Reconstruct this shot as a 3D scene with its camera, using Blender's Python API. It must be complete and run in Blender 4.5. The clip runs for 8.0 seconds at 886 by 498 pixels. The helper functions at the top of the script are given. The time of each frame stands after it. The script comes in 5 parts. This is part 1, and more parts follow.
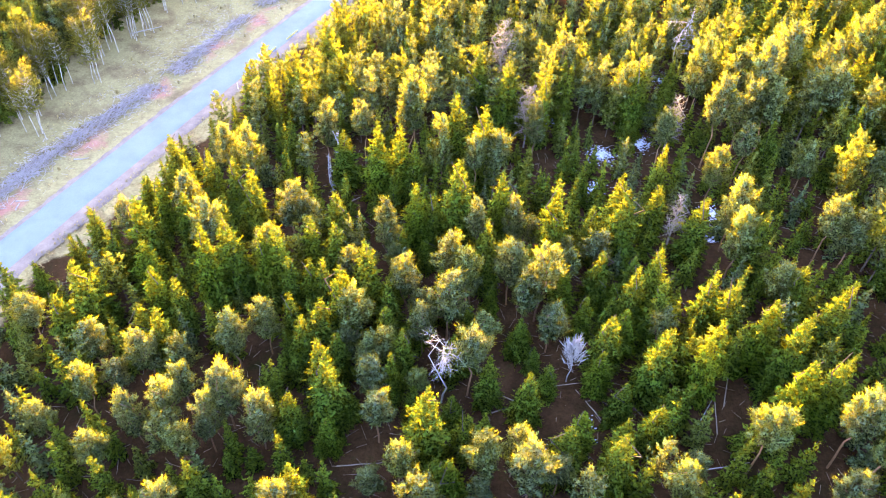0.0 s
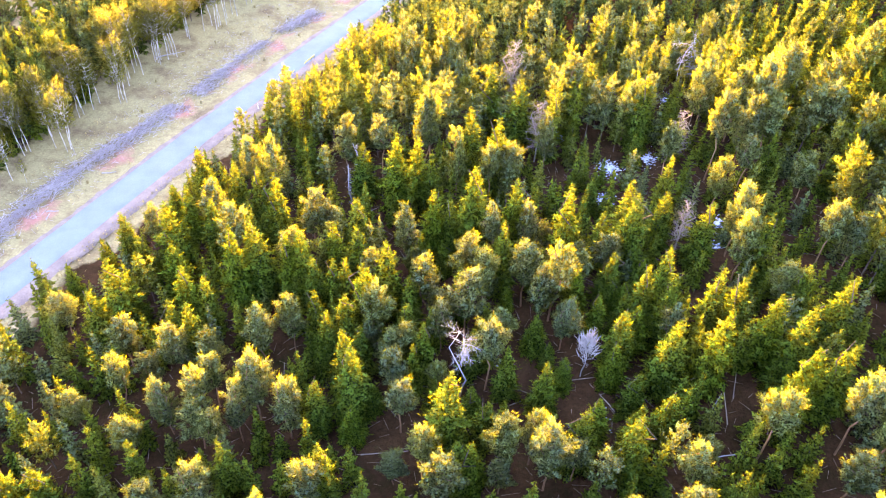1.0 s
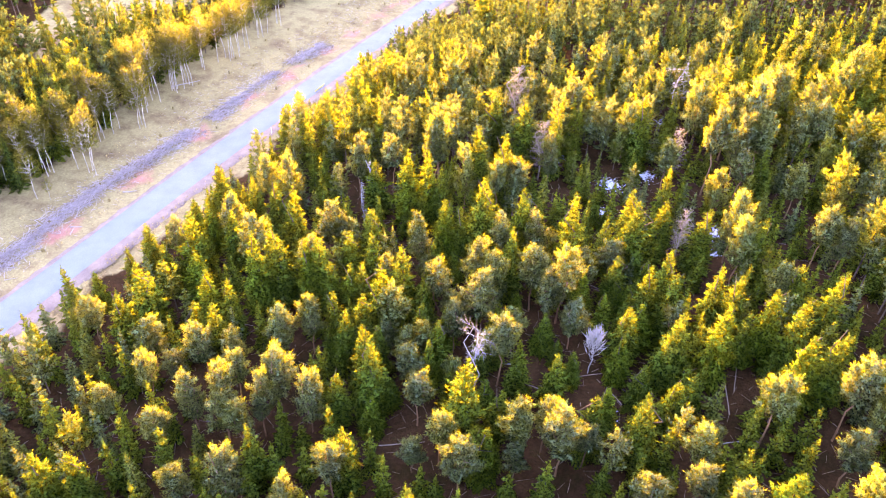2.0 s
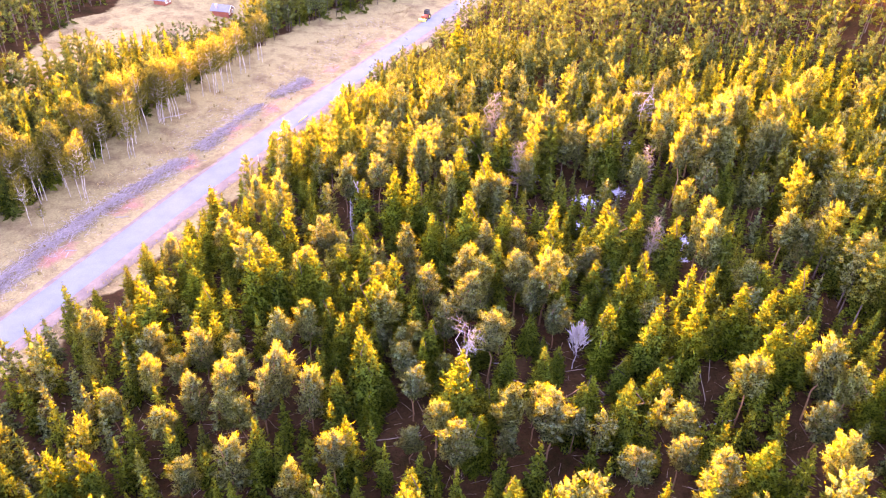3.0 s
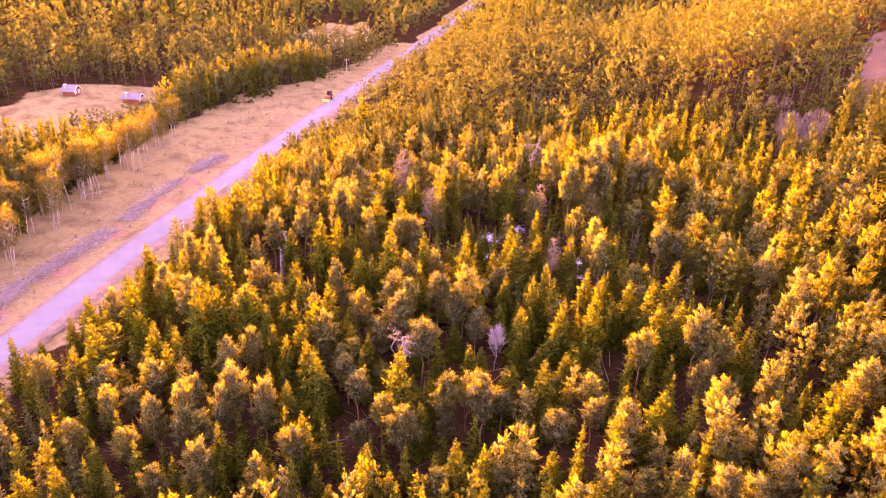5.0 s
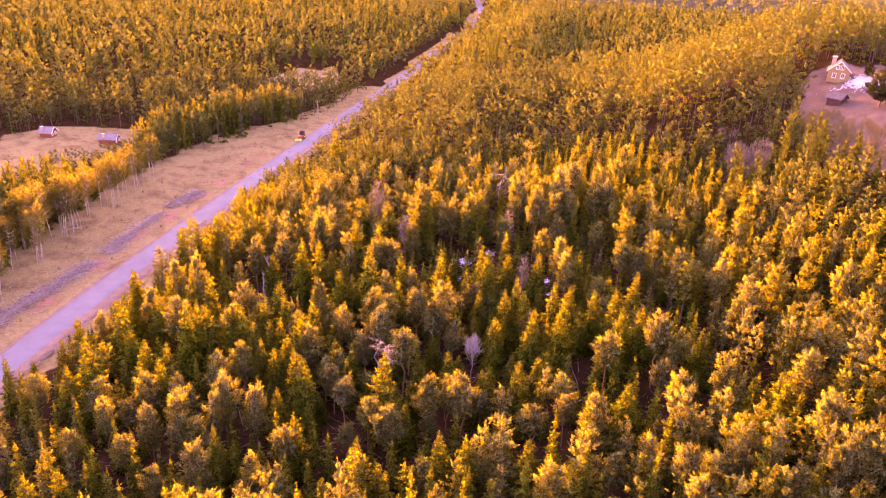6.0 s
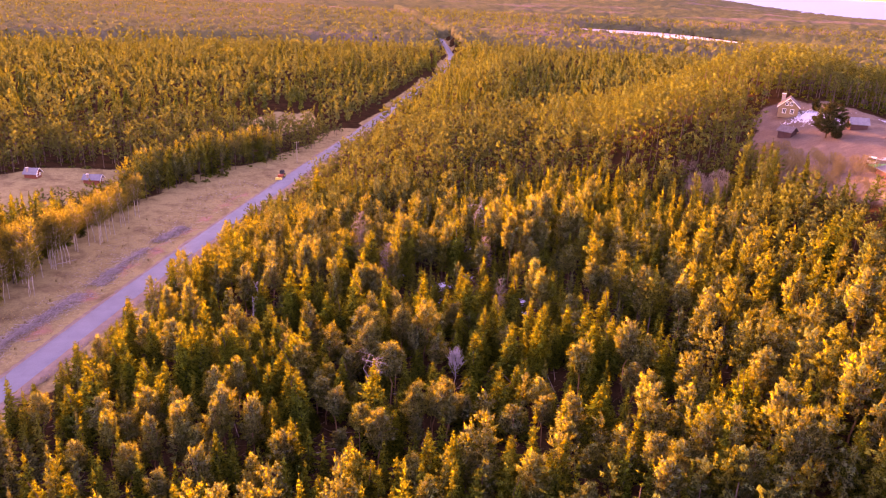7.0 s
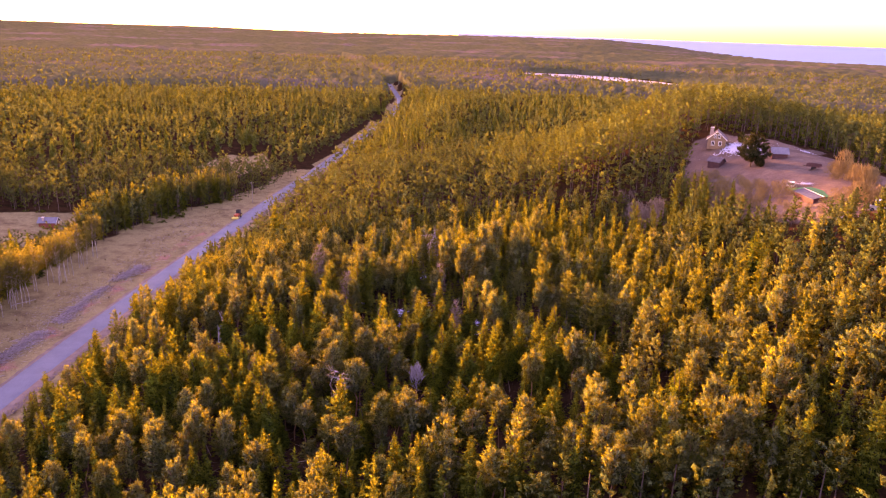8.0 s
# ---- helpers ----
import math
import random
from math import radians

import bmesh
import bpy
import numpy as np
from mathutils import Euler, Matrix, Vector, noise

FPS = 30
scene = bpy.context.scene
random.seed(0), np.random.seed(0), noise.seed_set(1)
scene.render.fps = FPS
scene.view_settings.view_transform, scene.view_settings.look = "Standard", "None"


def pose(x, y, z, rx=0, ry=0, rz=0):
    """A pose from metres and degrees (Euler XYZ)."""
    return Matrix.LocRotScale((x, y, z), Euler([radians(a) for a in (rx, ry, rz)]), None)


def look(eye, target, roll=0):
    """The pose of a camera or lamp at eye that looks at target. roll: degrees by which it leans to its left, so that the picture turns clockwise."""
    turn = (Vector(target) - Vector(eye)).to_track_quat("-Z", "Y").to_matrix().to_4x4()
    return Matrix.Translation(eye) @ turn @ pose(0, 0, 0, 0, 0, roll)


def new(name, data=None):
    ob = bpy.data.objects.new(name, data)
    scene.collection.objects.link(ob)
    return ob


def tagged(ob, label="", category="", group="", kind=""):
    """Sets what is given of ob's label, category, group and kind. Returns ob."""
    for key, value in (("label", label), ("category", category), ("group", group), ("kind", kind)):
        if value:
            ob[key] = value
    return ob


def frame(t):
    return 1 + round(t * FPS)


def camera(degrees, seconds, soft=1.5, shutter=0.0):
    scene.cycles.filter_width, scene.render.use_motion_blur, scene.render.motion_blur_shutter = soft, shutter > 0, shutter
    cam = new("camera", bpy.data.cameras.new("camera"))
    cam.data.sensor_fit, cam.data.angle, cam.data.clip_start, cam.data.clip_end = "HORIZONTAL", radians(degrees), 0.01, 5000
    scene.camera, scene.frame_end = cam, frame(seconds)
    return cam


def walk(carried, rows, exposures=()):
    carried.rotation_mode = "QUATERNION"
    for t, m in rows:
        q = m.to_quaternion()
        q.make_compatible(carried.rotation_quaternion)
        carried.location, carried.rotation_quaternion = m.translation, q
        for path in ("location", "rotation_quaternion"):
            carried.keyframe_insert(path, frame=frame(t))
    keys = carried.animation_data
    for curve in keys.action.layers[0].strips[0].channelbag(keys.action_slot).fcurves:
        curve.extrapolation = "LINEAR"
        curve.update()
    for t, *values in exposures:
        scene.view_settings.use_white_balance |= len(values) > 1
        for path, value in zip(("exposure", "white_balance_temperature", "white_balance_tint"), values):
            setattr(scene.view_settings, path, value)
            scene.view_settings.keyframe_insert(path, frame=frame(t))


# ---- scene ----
import itertools

# ---- camera ----
cam = camera(62.6, 8.0, 1.1)
PATH = [
    (0, (0.00, 0.00, 72.50), (-0.16, 71.33, 2.42), 2.61),
    (0.5, (-0.75, -2.69, 72.28), (-1.36, 70.26, 3.89), 2.44),
    (1, (-1.71, -5.68, 71.90), (-2.36, 69.14, 5.56), 2.45),
    (1.5, (-2.58, -8.90, 71.50), (-3.26, 67.85, 7.40), 2.40),
    (3, (-5.65, -19.27, 70.77), (-2.27, 62.82, 13.77), 2.63),
    (3.5, (-6.67, -23.00, 70.46), (0.16, 60.69, 16.14), 2.65),
    (4, (-7.62, -26.79, 70.14), (2.14, 58.31, 18.54), 2.60),
    (4.5, (-8.50, -30.64, 69.96), (4.91, 55.56, 21.08), 2.55),
    (6, (-12.73, -42.63, 69.07), (8.57, 46.37, 28.76), 2.63),
    (6.5, (-14.37, -46.68, 68.71), (9.19, 43.02, 31.29), 2.55),
    (7, (-16.16, -50.82, 68.34), (9.06, 39.58, 33.83), 2.43),
    (7.5, (-17.94, -55.02, 68.06), (10.05, 35.63, 36.44), 2.26),
    (8, (-19.49, -59.19, 67.67), (12.35, 31.16, 38.98), 2.01),
]
EXPOSURES = [
    (0.0, 5.55, 7700, 42), (1.7, 5.65, 8300, 56), (3.0, 5.55, 9300, 80), (3.5, 5.5, 10300, 96), (4.5, 5.25, 13000, 134),
    (6.0, 4.65, 12500, 138), (7.0, 4.15, 11000, 125), (8.0, 3.78, 9900, 114),
]
walk(cam, [(t, look(eye, target, roll)) for t, eye, target, roll in PATH], EXPOSURES)

# ---- light: a low evening sun ahead of the camera ----
SUN_LEFT, SUN_UP = 9.0, 4.6  # degrees left of +y, and above the horizon
world = bpy.data.worlds.new("evening_sky")
scene.world = world
world.use_nodes = True
wn = world.node_tree
sky = wn.nodes.new("ShaderNodeTexSky")
sky.sky_type = "NISHITA"
sky.sun_disc = False
sky.sun_elevation = radians(SUN_UP)
sky.sun_rotation = radians(-SUN_LEFT)
sky.air_density, sky.dust_density, sky.ozone_density = 1.0, 1.2, 2.0
wn.links.new(sky.outputs[0], wn.nodes["Background"].inputs[0])
wn.nodes["Background"].inputs[1].default_value = 0.15
sun_data = bpy.data.lights.new("sun", "SUN")
sun_data.energy, sun_data.angle, sun_data.color = 3.2, radians(5.0), (1.0, 0.74, 0.22)
sun = new("sun", sun_data)
sun_way = Vector((-math.sin(radians(SUN_LEFT)) * math.cos(radians(SUN_UP)), math.cos(radians(SUN_LEFT)) * math.cos(radians(SUN_UP)), math.sin(radians(SUN_UP))))
sun.matrix_world = look(tuple(sun_way * 300), (0, 0, 0))


# ---- materials ----
def mat(name):
    m = bpy.data.materials.new(name)
    m.use_nodes = True
    t = m.node_tree
    t.nodes.clear()
    return m, t, t.nodes.new("ShaderNodeOutputMaterial")


def node(t, kind, **values):
    n = t.nodes.new(kind)
    for key, value in values.items():
        n.inputs[key.replace("_", " ")].default_value = value
    return n


def ramp(t, fac, stops):
    r = t.nodes.new("ShaderNodeValToRGB")
    e = r.color_ramp.elements
    while len(e) < len(stops):
        e.new(0.5)
    for el, (p, c) in zip(e, stops):
        el.position, el.color = p, (*c, 1)
    t.links.new(fac, r.inputs[0])
    return r.outputs[0]


def mixed(t, fac, a, b):
    m = t.nodes.new("ShaderNodeMix")
    m.data_type = "RGBA"
    for sock, v in ((m.inputs[0], fac), (m.inputs[6], a), (m.inputs[7], b)):
        if isinstance(v, bpy.types.NodeSocket):
            t.links.new(v, sock)
        else:
            sock.default_value = v if isinstance(v, float) else (*v, 1)
    return m.outputs[2]


def grain(t, scale, detail=4.0, rough=0.6, where="Object"):
    co = t.nodes.new("ShaderNodeTexCoord")
    n = node(t, "ShaderNodeTexNoise", Scale=scale, Detail=detail, Roughness=rough)
    t.links.new(co.outputs[where], n.inputs["Vector"])
    return n.outputs["Fac"]


def surface(name, stops, scale, rough=0.85, bump=0.3, fine=None, metal=0.0, step=0.05):
    """A plain surface: colours by noise at two scales, with fine relief."""
    m, t, out = mat(name)
    big = grain(t, scale)
    small = grain(t, fine or scale * 9, 6.0, 0.7)
    colour = ramp(t, big, stops)
    spots = ramp(t, small, [(0.3, (0.72, 0.72, 0.72)), (0.7, (1.12, 1.12, 1.12))])
    mul = t.nodes.new("ShaderNodeMix")
    mul.data_type, mul.blend_type = "RGBA", "MULTIPLY"
    mul.inputs[0].default_value = 1.0
    t.links.new(colour, mul.inputs[6])
    t.links.new(spots, mul.inputs[7])
    p = node(t, "ShaderNodeBsdfPrincipled", Roughness=rough, Metallic=metal)
    p.inputs["Specular IOR Level"].default_value = 0.5 if rough < 0.6 else 0.08
    t.links.new(mul.outputs[2], p.inputs["Base Color"])
    b = node(t, "ShaderNodeBump", Strength=bump, Distance=step)
    t.links.new(small, b.inputs["Height"])
    t.links.new(b.outputs[0], p.inputs["Normal"])
    t.links.new(p.outputs[0], out.inputs[0])
    return m


def foliage(name, dark, light, glow, own=True, share=0.45):
    """Needles or leaves: light passes through as well as bouncing off."""
    m, t, out = mat(name)
    patch = grain(t, 0.9, 3.0)
    colour = ramp(t, patch, [(0.3, dark), (0.7, light)])
    if own:
        info = t.nodes.new("ShaderNodeObjectInfo")
        tone = ramp(t, info.outputs["Random"], [(0.0, (0.72, 0.80, 0.85)), (0.5, (1.0, 1.0, 1.0)), (1.0, (1.25, 1.15, 0.8))])
    else:
        geo = t.nodes.new("ShaderNodeNewGeometry")
        tone = ramp(t, geo.outputs["Random Per Island"], [(0.0, (0.75, 0.8, 0.85)), (1.0, (1.2, 1.12, 0.9))])
    mul = t.nodes.new("ShaderNodeMix")
    mul.data_type, mul.blend_type = "RGBA", "MULTIPLY"
    mul.inputs[0].default_value = 1.0
    t.links.new(colour, mul.inputs[6])
    t.links.new(tone, mul.inputs[7])
    tone = mul.outputs[2]
    fine = ramp(t, grain(t, 20.0 if own else 1.7, 3.0, 0.7), [(0.34, (0.64, 0.66, 0.70)), (0.68, (1.20, 1.18, 1.12))])
    mul2 = t.nodes.new("ShaderNodeMix")
    mul2.data_type, mul2.blend_type = "RGBA", "MULTIPLY"
    mul2.inputs[0].default_value = 1.0
    t.links.new(tone, mul2.inputs[6])
    t.links.new(fine, mul2.inputs[7])
    mul = mul2
    d = node(t, "ShaderNodeBsdfPrincipled", Roughness=0.65)
    d.inputs["Specular IOR Level"].default_value = 0.0
    relief = node(t, "ShaderNodeBump", Strength=0.9, Distance=0.25)
    t.links.new(grain(t, 38.0 if own else 3.2, 3.0, 0.7), relief.inputs["Height"])
    t.links.new(relief.outputs[0], d.inputs["Normal"])
    t.links.new(mul.outputs[2], d.inputs["Base Color"])
    tr = node(t, "ShaderNodeBsdfTranslucent")
    gl = t.nodes.new("ShaderNodeMix")
    gl.data_type, gl.blend_type = "RGBA", "MULTIPLY"
    gl.inputs[0].default_value = 1.0
    gl.inputs[6].default_value = (*glow, 1)
    t.links.new(fine, gl.inputs[7])
    t.links.new(gl.outputs[2], tr.inputs[0])
    mx = node(t, "ShaderNodeMixShader", Fac=share)
    t.links.new(d.outputs[0], mx.inputs[1])
    t.links.new(tr.outputs[0], mx.inputs[2])
    # gaps between the needles let light and view pass
    gaps = node(t, "ShaderNodeMixShader")
    t.links.new(ramp(t, grain(t, 52.0 if own else 4.4, 2.0, 0.6), [(0.42, (0.85, 0.85, 0.85)), (0.52, (0.0, 0.0, 0.0))]), gaps.inputs[0])
    t.links.new(mx.outputs[0], gaps.inputs[1])
    t.links.new(t.nodes.new("ShaderNodeBsdfTransparent").outputs[0], gaps.inputs[2])
    t.links.new(gaps.outputs[0], out.inputs[0])
    return m


SPRUCE_NEEDLE = foliage("spruce_needles", (0.032, 0.109, 0.021), (0.070, 0.176, 0.032), (0.294, 0.276, 0.016), True, 0.54)
PINE_NEEDLE = foliage("pine_needles", (0.058, 0.138, 0.098), (0.098, 0.188, 0.112), (0.280, 0.255, 0.012), True, 0.54)
# shade on the farmyard pine is put into this darker, duller needle colour
SHADED_NEEDLE = foliage("shaded_needles", (0.030, 0.045, 0.022), (0.055, 0.072, 0.030), (0.080, 0.070, 0.012), True, 0.25)
BIRCH_LEAF = foliage("birch_leaves", (0.14, 0.17, 0.045), (0.22, 0.235, 0.06), (0.288, 0.254, 0.036), True, 0.5)
FAR_SPRUCE = [foliage("far_spruce_dark", (0.033, 0.085, 0.023), (0.062, 0.129, 0.031), (0.128, 0.134, 0.011), False, 0.46), foliage("far_spruce_light", (0.048, 0.099, 0.025), (0.081, 0.147, 0.033), (0.144, 0.152, 0.015), False, 0.46)]
FAR_PINE = [foliage("far_pine_grey", (0.053, 0.116, 0.058), (0.089, 0.161, 0.070), (0.128, 0.134, 0.018), False, 0.46), foliage("far_pine_yellow", (0.070, 0.127, 0.045), (0.107, 0.174, 0.056), (0.152, 0.158, 0.018), False, 0.46)]

NEAR_NEEDLES = [
    foliage("near_spruce_dark", (0.029, 0.101, 0.021), (0.064, 0.158, 0.030), (0.269, 0.255, 0.016), False, 0.52), foliage("near_spruce_light", (0.043, 0.114, 0.023), (0.083, 0.178, 0.032), (0.294, 0.281, 0.019), False, 0.52),
    foliage("near_pine_grey", (0.055, 0.134, 0.092), (0.092, 0.180, 0.106), (0.262, 0.240, 0.012), False, 0.52), foliage("near_pine_yellow", (0.070, 0.138, 0.050), (0.112, 0.188, 0.060), (0.285, 0.258, 0.012), False, 0.54),
]


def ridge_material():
    """Distant woods: conifers and bare birch in broad patches, the birch tinted mauve to stand for haze."""
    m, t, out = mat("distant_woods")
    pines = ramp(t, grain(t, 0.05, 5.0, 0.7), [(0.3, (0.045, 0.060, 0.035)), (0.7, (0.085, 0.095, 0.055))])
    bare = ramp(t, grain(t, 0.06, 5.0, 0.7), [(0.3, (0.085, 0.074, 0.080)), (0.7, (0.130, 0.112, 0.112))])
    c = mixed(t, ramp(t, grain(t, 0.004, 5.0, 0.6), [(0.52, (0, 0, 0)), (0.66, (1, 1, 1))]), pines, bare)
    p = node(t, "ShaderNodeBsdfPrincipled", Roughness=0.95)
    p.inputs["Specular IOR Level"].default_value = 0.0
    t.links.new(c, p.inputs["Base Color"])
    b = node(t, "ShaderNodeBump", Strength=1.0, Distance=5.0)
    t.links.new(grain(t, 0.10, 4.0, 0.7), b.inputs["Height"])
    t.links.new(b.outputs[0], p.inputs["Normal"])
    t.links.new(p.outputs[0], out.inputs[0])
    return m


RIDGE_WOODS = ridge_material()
SPRUCE_BARK = surface("spruce_bark", [(0.35, (0.06, 0.045, 0.036)), (0.65, (0.12, 0.092, 0.078))], 2.0, 0.9, 0.6)
PINE_BARK = surface("pine_bark", [(0.35, (0.15, 0.085, 0.055)), (0.65, (0.27, 0.15, 0.085))], 1.5, 0.9, 0.6)
BIRCH_BARK = surface("birch_bark", [(0.40, (0.14, 0.13, 0.12)), (0.50, (0.44, 0.42, 0.40)), (0.8, (0.56, 0.54, 0.51))], 1.6, 0.7, 0.3)
DEAD_WOOD = surface("dead_wood", [(0.3, (0.20, 0.20, 0.23)), (0.7, (0.34, 0.34, 0.38))], 1.2, 0.8, 0.4)
GREY_TWIG = surface("grey_twigs", [(0.3, (0.17, 0.14, 0.125)), (0.7, (0.27, 0.225, 0.20))], 1.0, 0.9, 0.3)
GOLD_TWIG = surface("golden_twigs", [(0.3, (0.15, 0.115, 0.055)), (0.7, (0.24, 0.185, 0.085))], 0.6, 0.9, 0.3)
BRUSH_WOOD = surface("cut_brushwood", [(0.3, (0.26, 0.23, 0.26)), (0.7, (0.46, 0.43, 0.47))], 1.0, 0.9, 0.3)
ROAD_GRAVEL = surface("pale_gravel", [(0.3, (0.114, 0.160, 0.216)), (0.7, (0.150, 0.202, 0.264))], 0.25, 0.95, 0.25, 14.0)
# the blue of snow lying in shade is put into its base colour
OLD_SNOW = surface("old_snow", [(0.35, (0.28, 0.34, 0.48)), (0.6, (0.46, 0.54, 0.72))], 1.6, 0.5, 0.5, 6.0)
HOUSE_WALL = surface("ochre_boards", [(0.3, (0.22, 0.15, 0.09)), (0.7, (0.30, 0.20, 0.12))], 1.0, 0.8, 0.3)
RED_WALL = surface("falu_red_boards", [(0.3, (0.22, 0.06, 0.045)), (0.7, (0.30, 0.09, 0.06))], 1.0, 0.85, 0.3)
DARK_WALL = surface("tarred_boards", [(0.3, (0.075, 0.038, 0.042)), (0.7, (0.115, 0.06, 0.062))], 1.0, 0.9, 0.3)
WHITE_PAINT = surface("white_paint", [(0.3, (0.74, 0.74, 0.72)), (0.7, (0.82, 0.82, 0.80))], 2.0, 0.6, 0.1)
TIN_ROOF = surface("pale_tin_roof", [(0.3, (0.125, 0.145, 0.195)), (0.7, (0.18, 0.205, 0.26))], 0.8, 0.65, 0.1)
DARK_ROOF = surface("slate_roof", [(0.3, (0.10, 0.085, 0.10)), (0.7, (0.16, 0.14, 0.16))], 1.2, 0.8, 0.3)
GREEN_ROOF = surface("green_sheet_roof", [(0.3, (0.002, 0.150, 0.065)), (0.7, (0.004, 0.210, 0.090))], 0.8, 0.9, 0.1)
BLUE_ROOF = surface("blue_grey_sheet_roof", [(0.3, (0.034, 0.050, 0.100)), (0.7, (0.060, 0.082, 0.140))], 0.8, 0.8, 0.1)
BRICK = surface("chimney_brick", [(0.3, (0.30, 0.22, 0.20)), (0.7, (0.42, 0.34, 0.32))], 3.0, 0.9, 0.4)
RED_PAINT = surface("tractor_red", [(0.3, (0.42, 0.05, 0.02)), (0.7, (0.50, 0.08, 0.03))], 3.0, 0.4, 0.1)
WHITE_CAR = surface("white_car_paint", [(0.3, (0.52, 0.53, 0.55)), (0.7, (0.60, 0.61, 0.63))], 1.0, 0.25, 0.02)
RUBBER = surface("black_rubber", [(0.3, (0.02, 0.02, 0.02)), (0.7, (0.04, 0.04, 0.04))], 5.0, 0.9, 0.2)
YELLOW_PAINT = surface("yellow_paint", [(0.3, (0.70, 0.58, 0.10)), (0.7, (0.80, 0.70, 0.22))], 1.0, 0.5, 0.1)
POLE_WOOD = surface("grey_pole_wood", [(0.3, (0.22, 0.19, 0.16)), (0.7, (0.32, 0.28, 0.24))], 2.0, 0.9, 0.3)


def glass_material():
    m, t, out = mat("window_glass")
    p = node(t, "ShaderNodeBsdfPrincipled", Roughness=0.08)
    p.inputs["Base Color"].default_value = (0.03, 0.035, 0.04, 1)
    t.links.new(p.outputs[0], out.inputs[0])
    return m


GLASS = glass_material()


def water_material():
    m, t, out = mat("open_water")
    p = node(t, "ShaderNodeBsdfPrincipled", Roughness=0.5, IOR=1.12)
    p.inputs["Base Color"].default_value = (0.03, 0.19, 0.42, 1)
    b = node(t, "ShaderNodeBump", Strength=0.25, Distance=0.3)
    t.links.new(grain(t, 0.08, 6.0), b.inputs["Height"])
    t.links.new(b.outputs[0], p.inputs["Normal"])
    t.links.new(p.outputs[0], out.inputs[0])
    return m


WATER = water_material()
# sky mirrored in the lake, put into a dull pale base colour
LAKE_SHEEN = surface("lake_sheen", [(0.3, (0.24, 0.26, 0.32)), (0.7, (0.36, 0.38, 0.44))], 0.02, 0.8, 0.2, 0.3)


def ground_material():
    """Forest floor, dry grass of roadside and pasture, and yard ground darkened as by tree shade, told apart by the
    sheet's own attributes.
    """
    m, t, out = mat("ground_cover")
    floor = ramp(t, grain(t, 0.22, 8.0, 0.7), [(0.30, (0.016, 0.016, 0.007)), (0.48, (0.036, 0.020, 0.012)), (0.62, (0.054, 0.030, 0.017)), (0.75, (0.022, 0.030, 0.009))])
    grass = ramp(t, grain(t, 0.16, 10.0, 0.72), [(0.28, (0.108, 0.078, 0.052)), (0.42, (0.180, 0.146, 0.086)), (0.55, (0.262, 0.234, 0.128)), (0.66, (0.168, 0.132, 0.082)), (0.78, (0.145, 0.150, 0.066))])
    # yard ground with the shade of the trees mixed in as darker mauve
    shaded_yard = ramp(t, grain(t, 0.09, 10.0, 0.75), [(0.3, (0.085, 0.066, 0.064)), (0.5, (0.130, 0.104, 0.100)), (0.62, (0.170, 0.140, 0.124)), (0.8, (0.095, 0.080, 0.062))])
    red = ramp(t, grain(t, 0.35, 8.0, 0.7), [(0.35, (0.27, 0.115, 0.10)), (0.65, (0.38, 0.21, 0.18))])
    speck = ramp(t, grain(t, 3.0, 6.0, 0.75), [(0.28, (0.62, 0.60, 0.58)), (0.72, (1.25, 1.22, 1.18))])

    def attr(name):
        a = t.nodes.new("ShaderNodeAttribute")
        a.attribute_name = name
        return a.outputs["Fac"]

    def ragged(name):
        add = t.nodes.new("ShaderNodeMath")
        add.operation = "MULTIPLY_ADD"
        t.links.new(grain(t, 0.25, 6.0, 0.7), add.inputs[0])
        add.inputs[1].default_value = 0.9
        t.links.new(attr(name), add.inputs[2])
        return ramp(t, add.outputs[0], [(0.80, (0, 0, 0)), (1.05, (1, 1, 1))])

    c = mixed(t, ragged("grass"), floor, grass)
    c = mixed(t, ragged("slash"), c, red)
    c = mixed(t, ragged("shaded_yard"), c, shaded_yard)
    mul = t.nodes.new("ShaderNodeMix")
    mul.data_type, mul.blend_type = "RGBA", "MULTIPLY"
    mul.inputs[0].default_value = 1.0
    t.links.new(c, mul.inputs[6])
    t.links.new(speck, mul.inputs[7])
    p = node(t, "ShaderNodeBsdfPrincipled", Roughness=0.95)
    p.inputs["Specular IOR Level"].default_value = 0.0
    t.links.new(mul.outputs[2], p.inputs["Base Color"])
    b = node(t, "ShaderNodeBump", Strength=0.8, Distance=0.25)
    t.links.new(grain(t, 2.2, 8.0, 0.75), b.inputs["Height"])
    t.links.new(b.outputs[0], p.inputs["Normal"])
    t.links.new(p.outputs[0], out.inputs[0])
    return m


GROUND = ground_material()

# ---- the lie of the land ----
ROAD = np.array([(-126.3, -129.6), (-93.3, -29.6), (-76.3, 25.4), (-60.9, 67.4), (-42, 115.3), (-29.4, 144.8), (-6.3, 197.1), (13.8, 242.3), (38, 293), (78, 387), (130, 505), (178, 640), (225, 860), (262, 1150), (300, 1600)], float)
FALL = np.array([(-400, 7), (-120, 6), (-65, 4.5), (-30, 0.8), (-8, 0), (8, 0), (30, 2.2), (60, 5), (90, 8), (115, 11), (132, 15), (150, 25.5), (158, 30), (166, 34), (180, 36), (200, 33), (240, 22), (330, 14), (500, 8)], float)


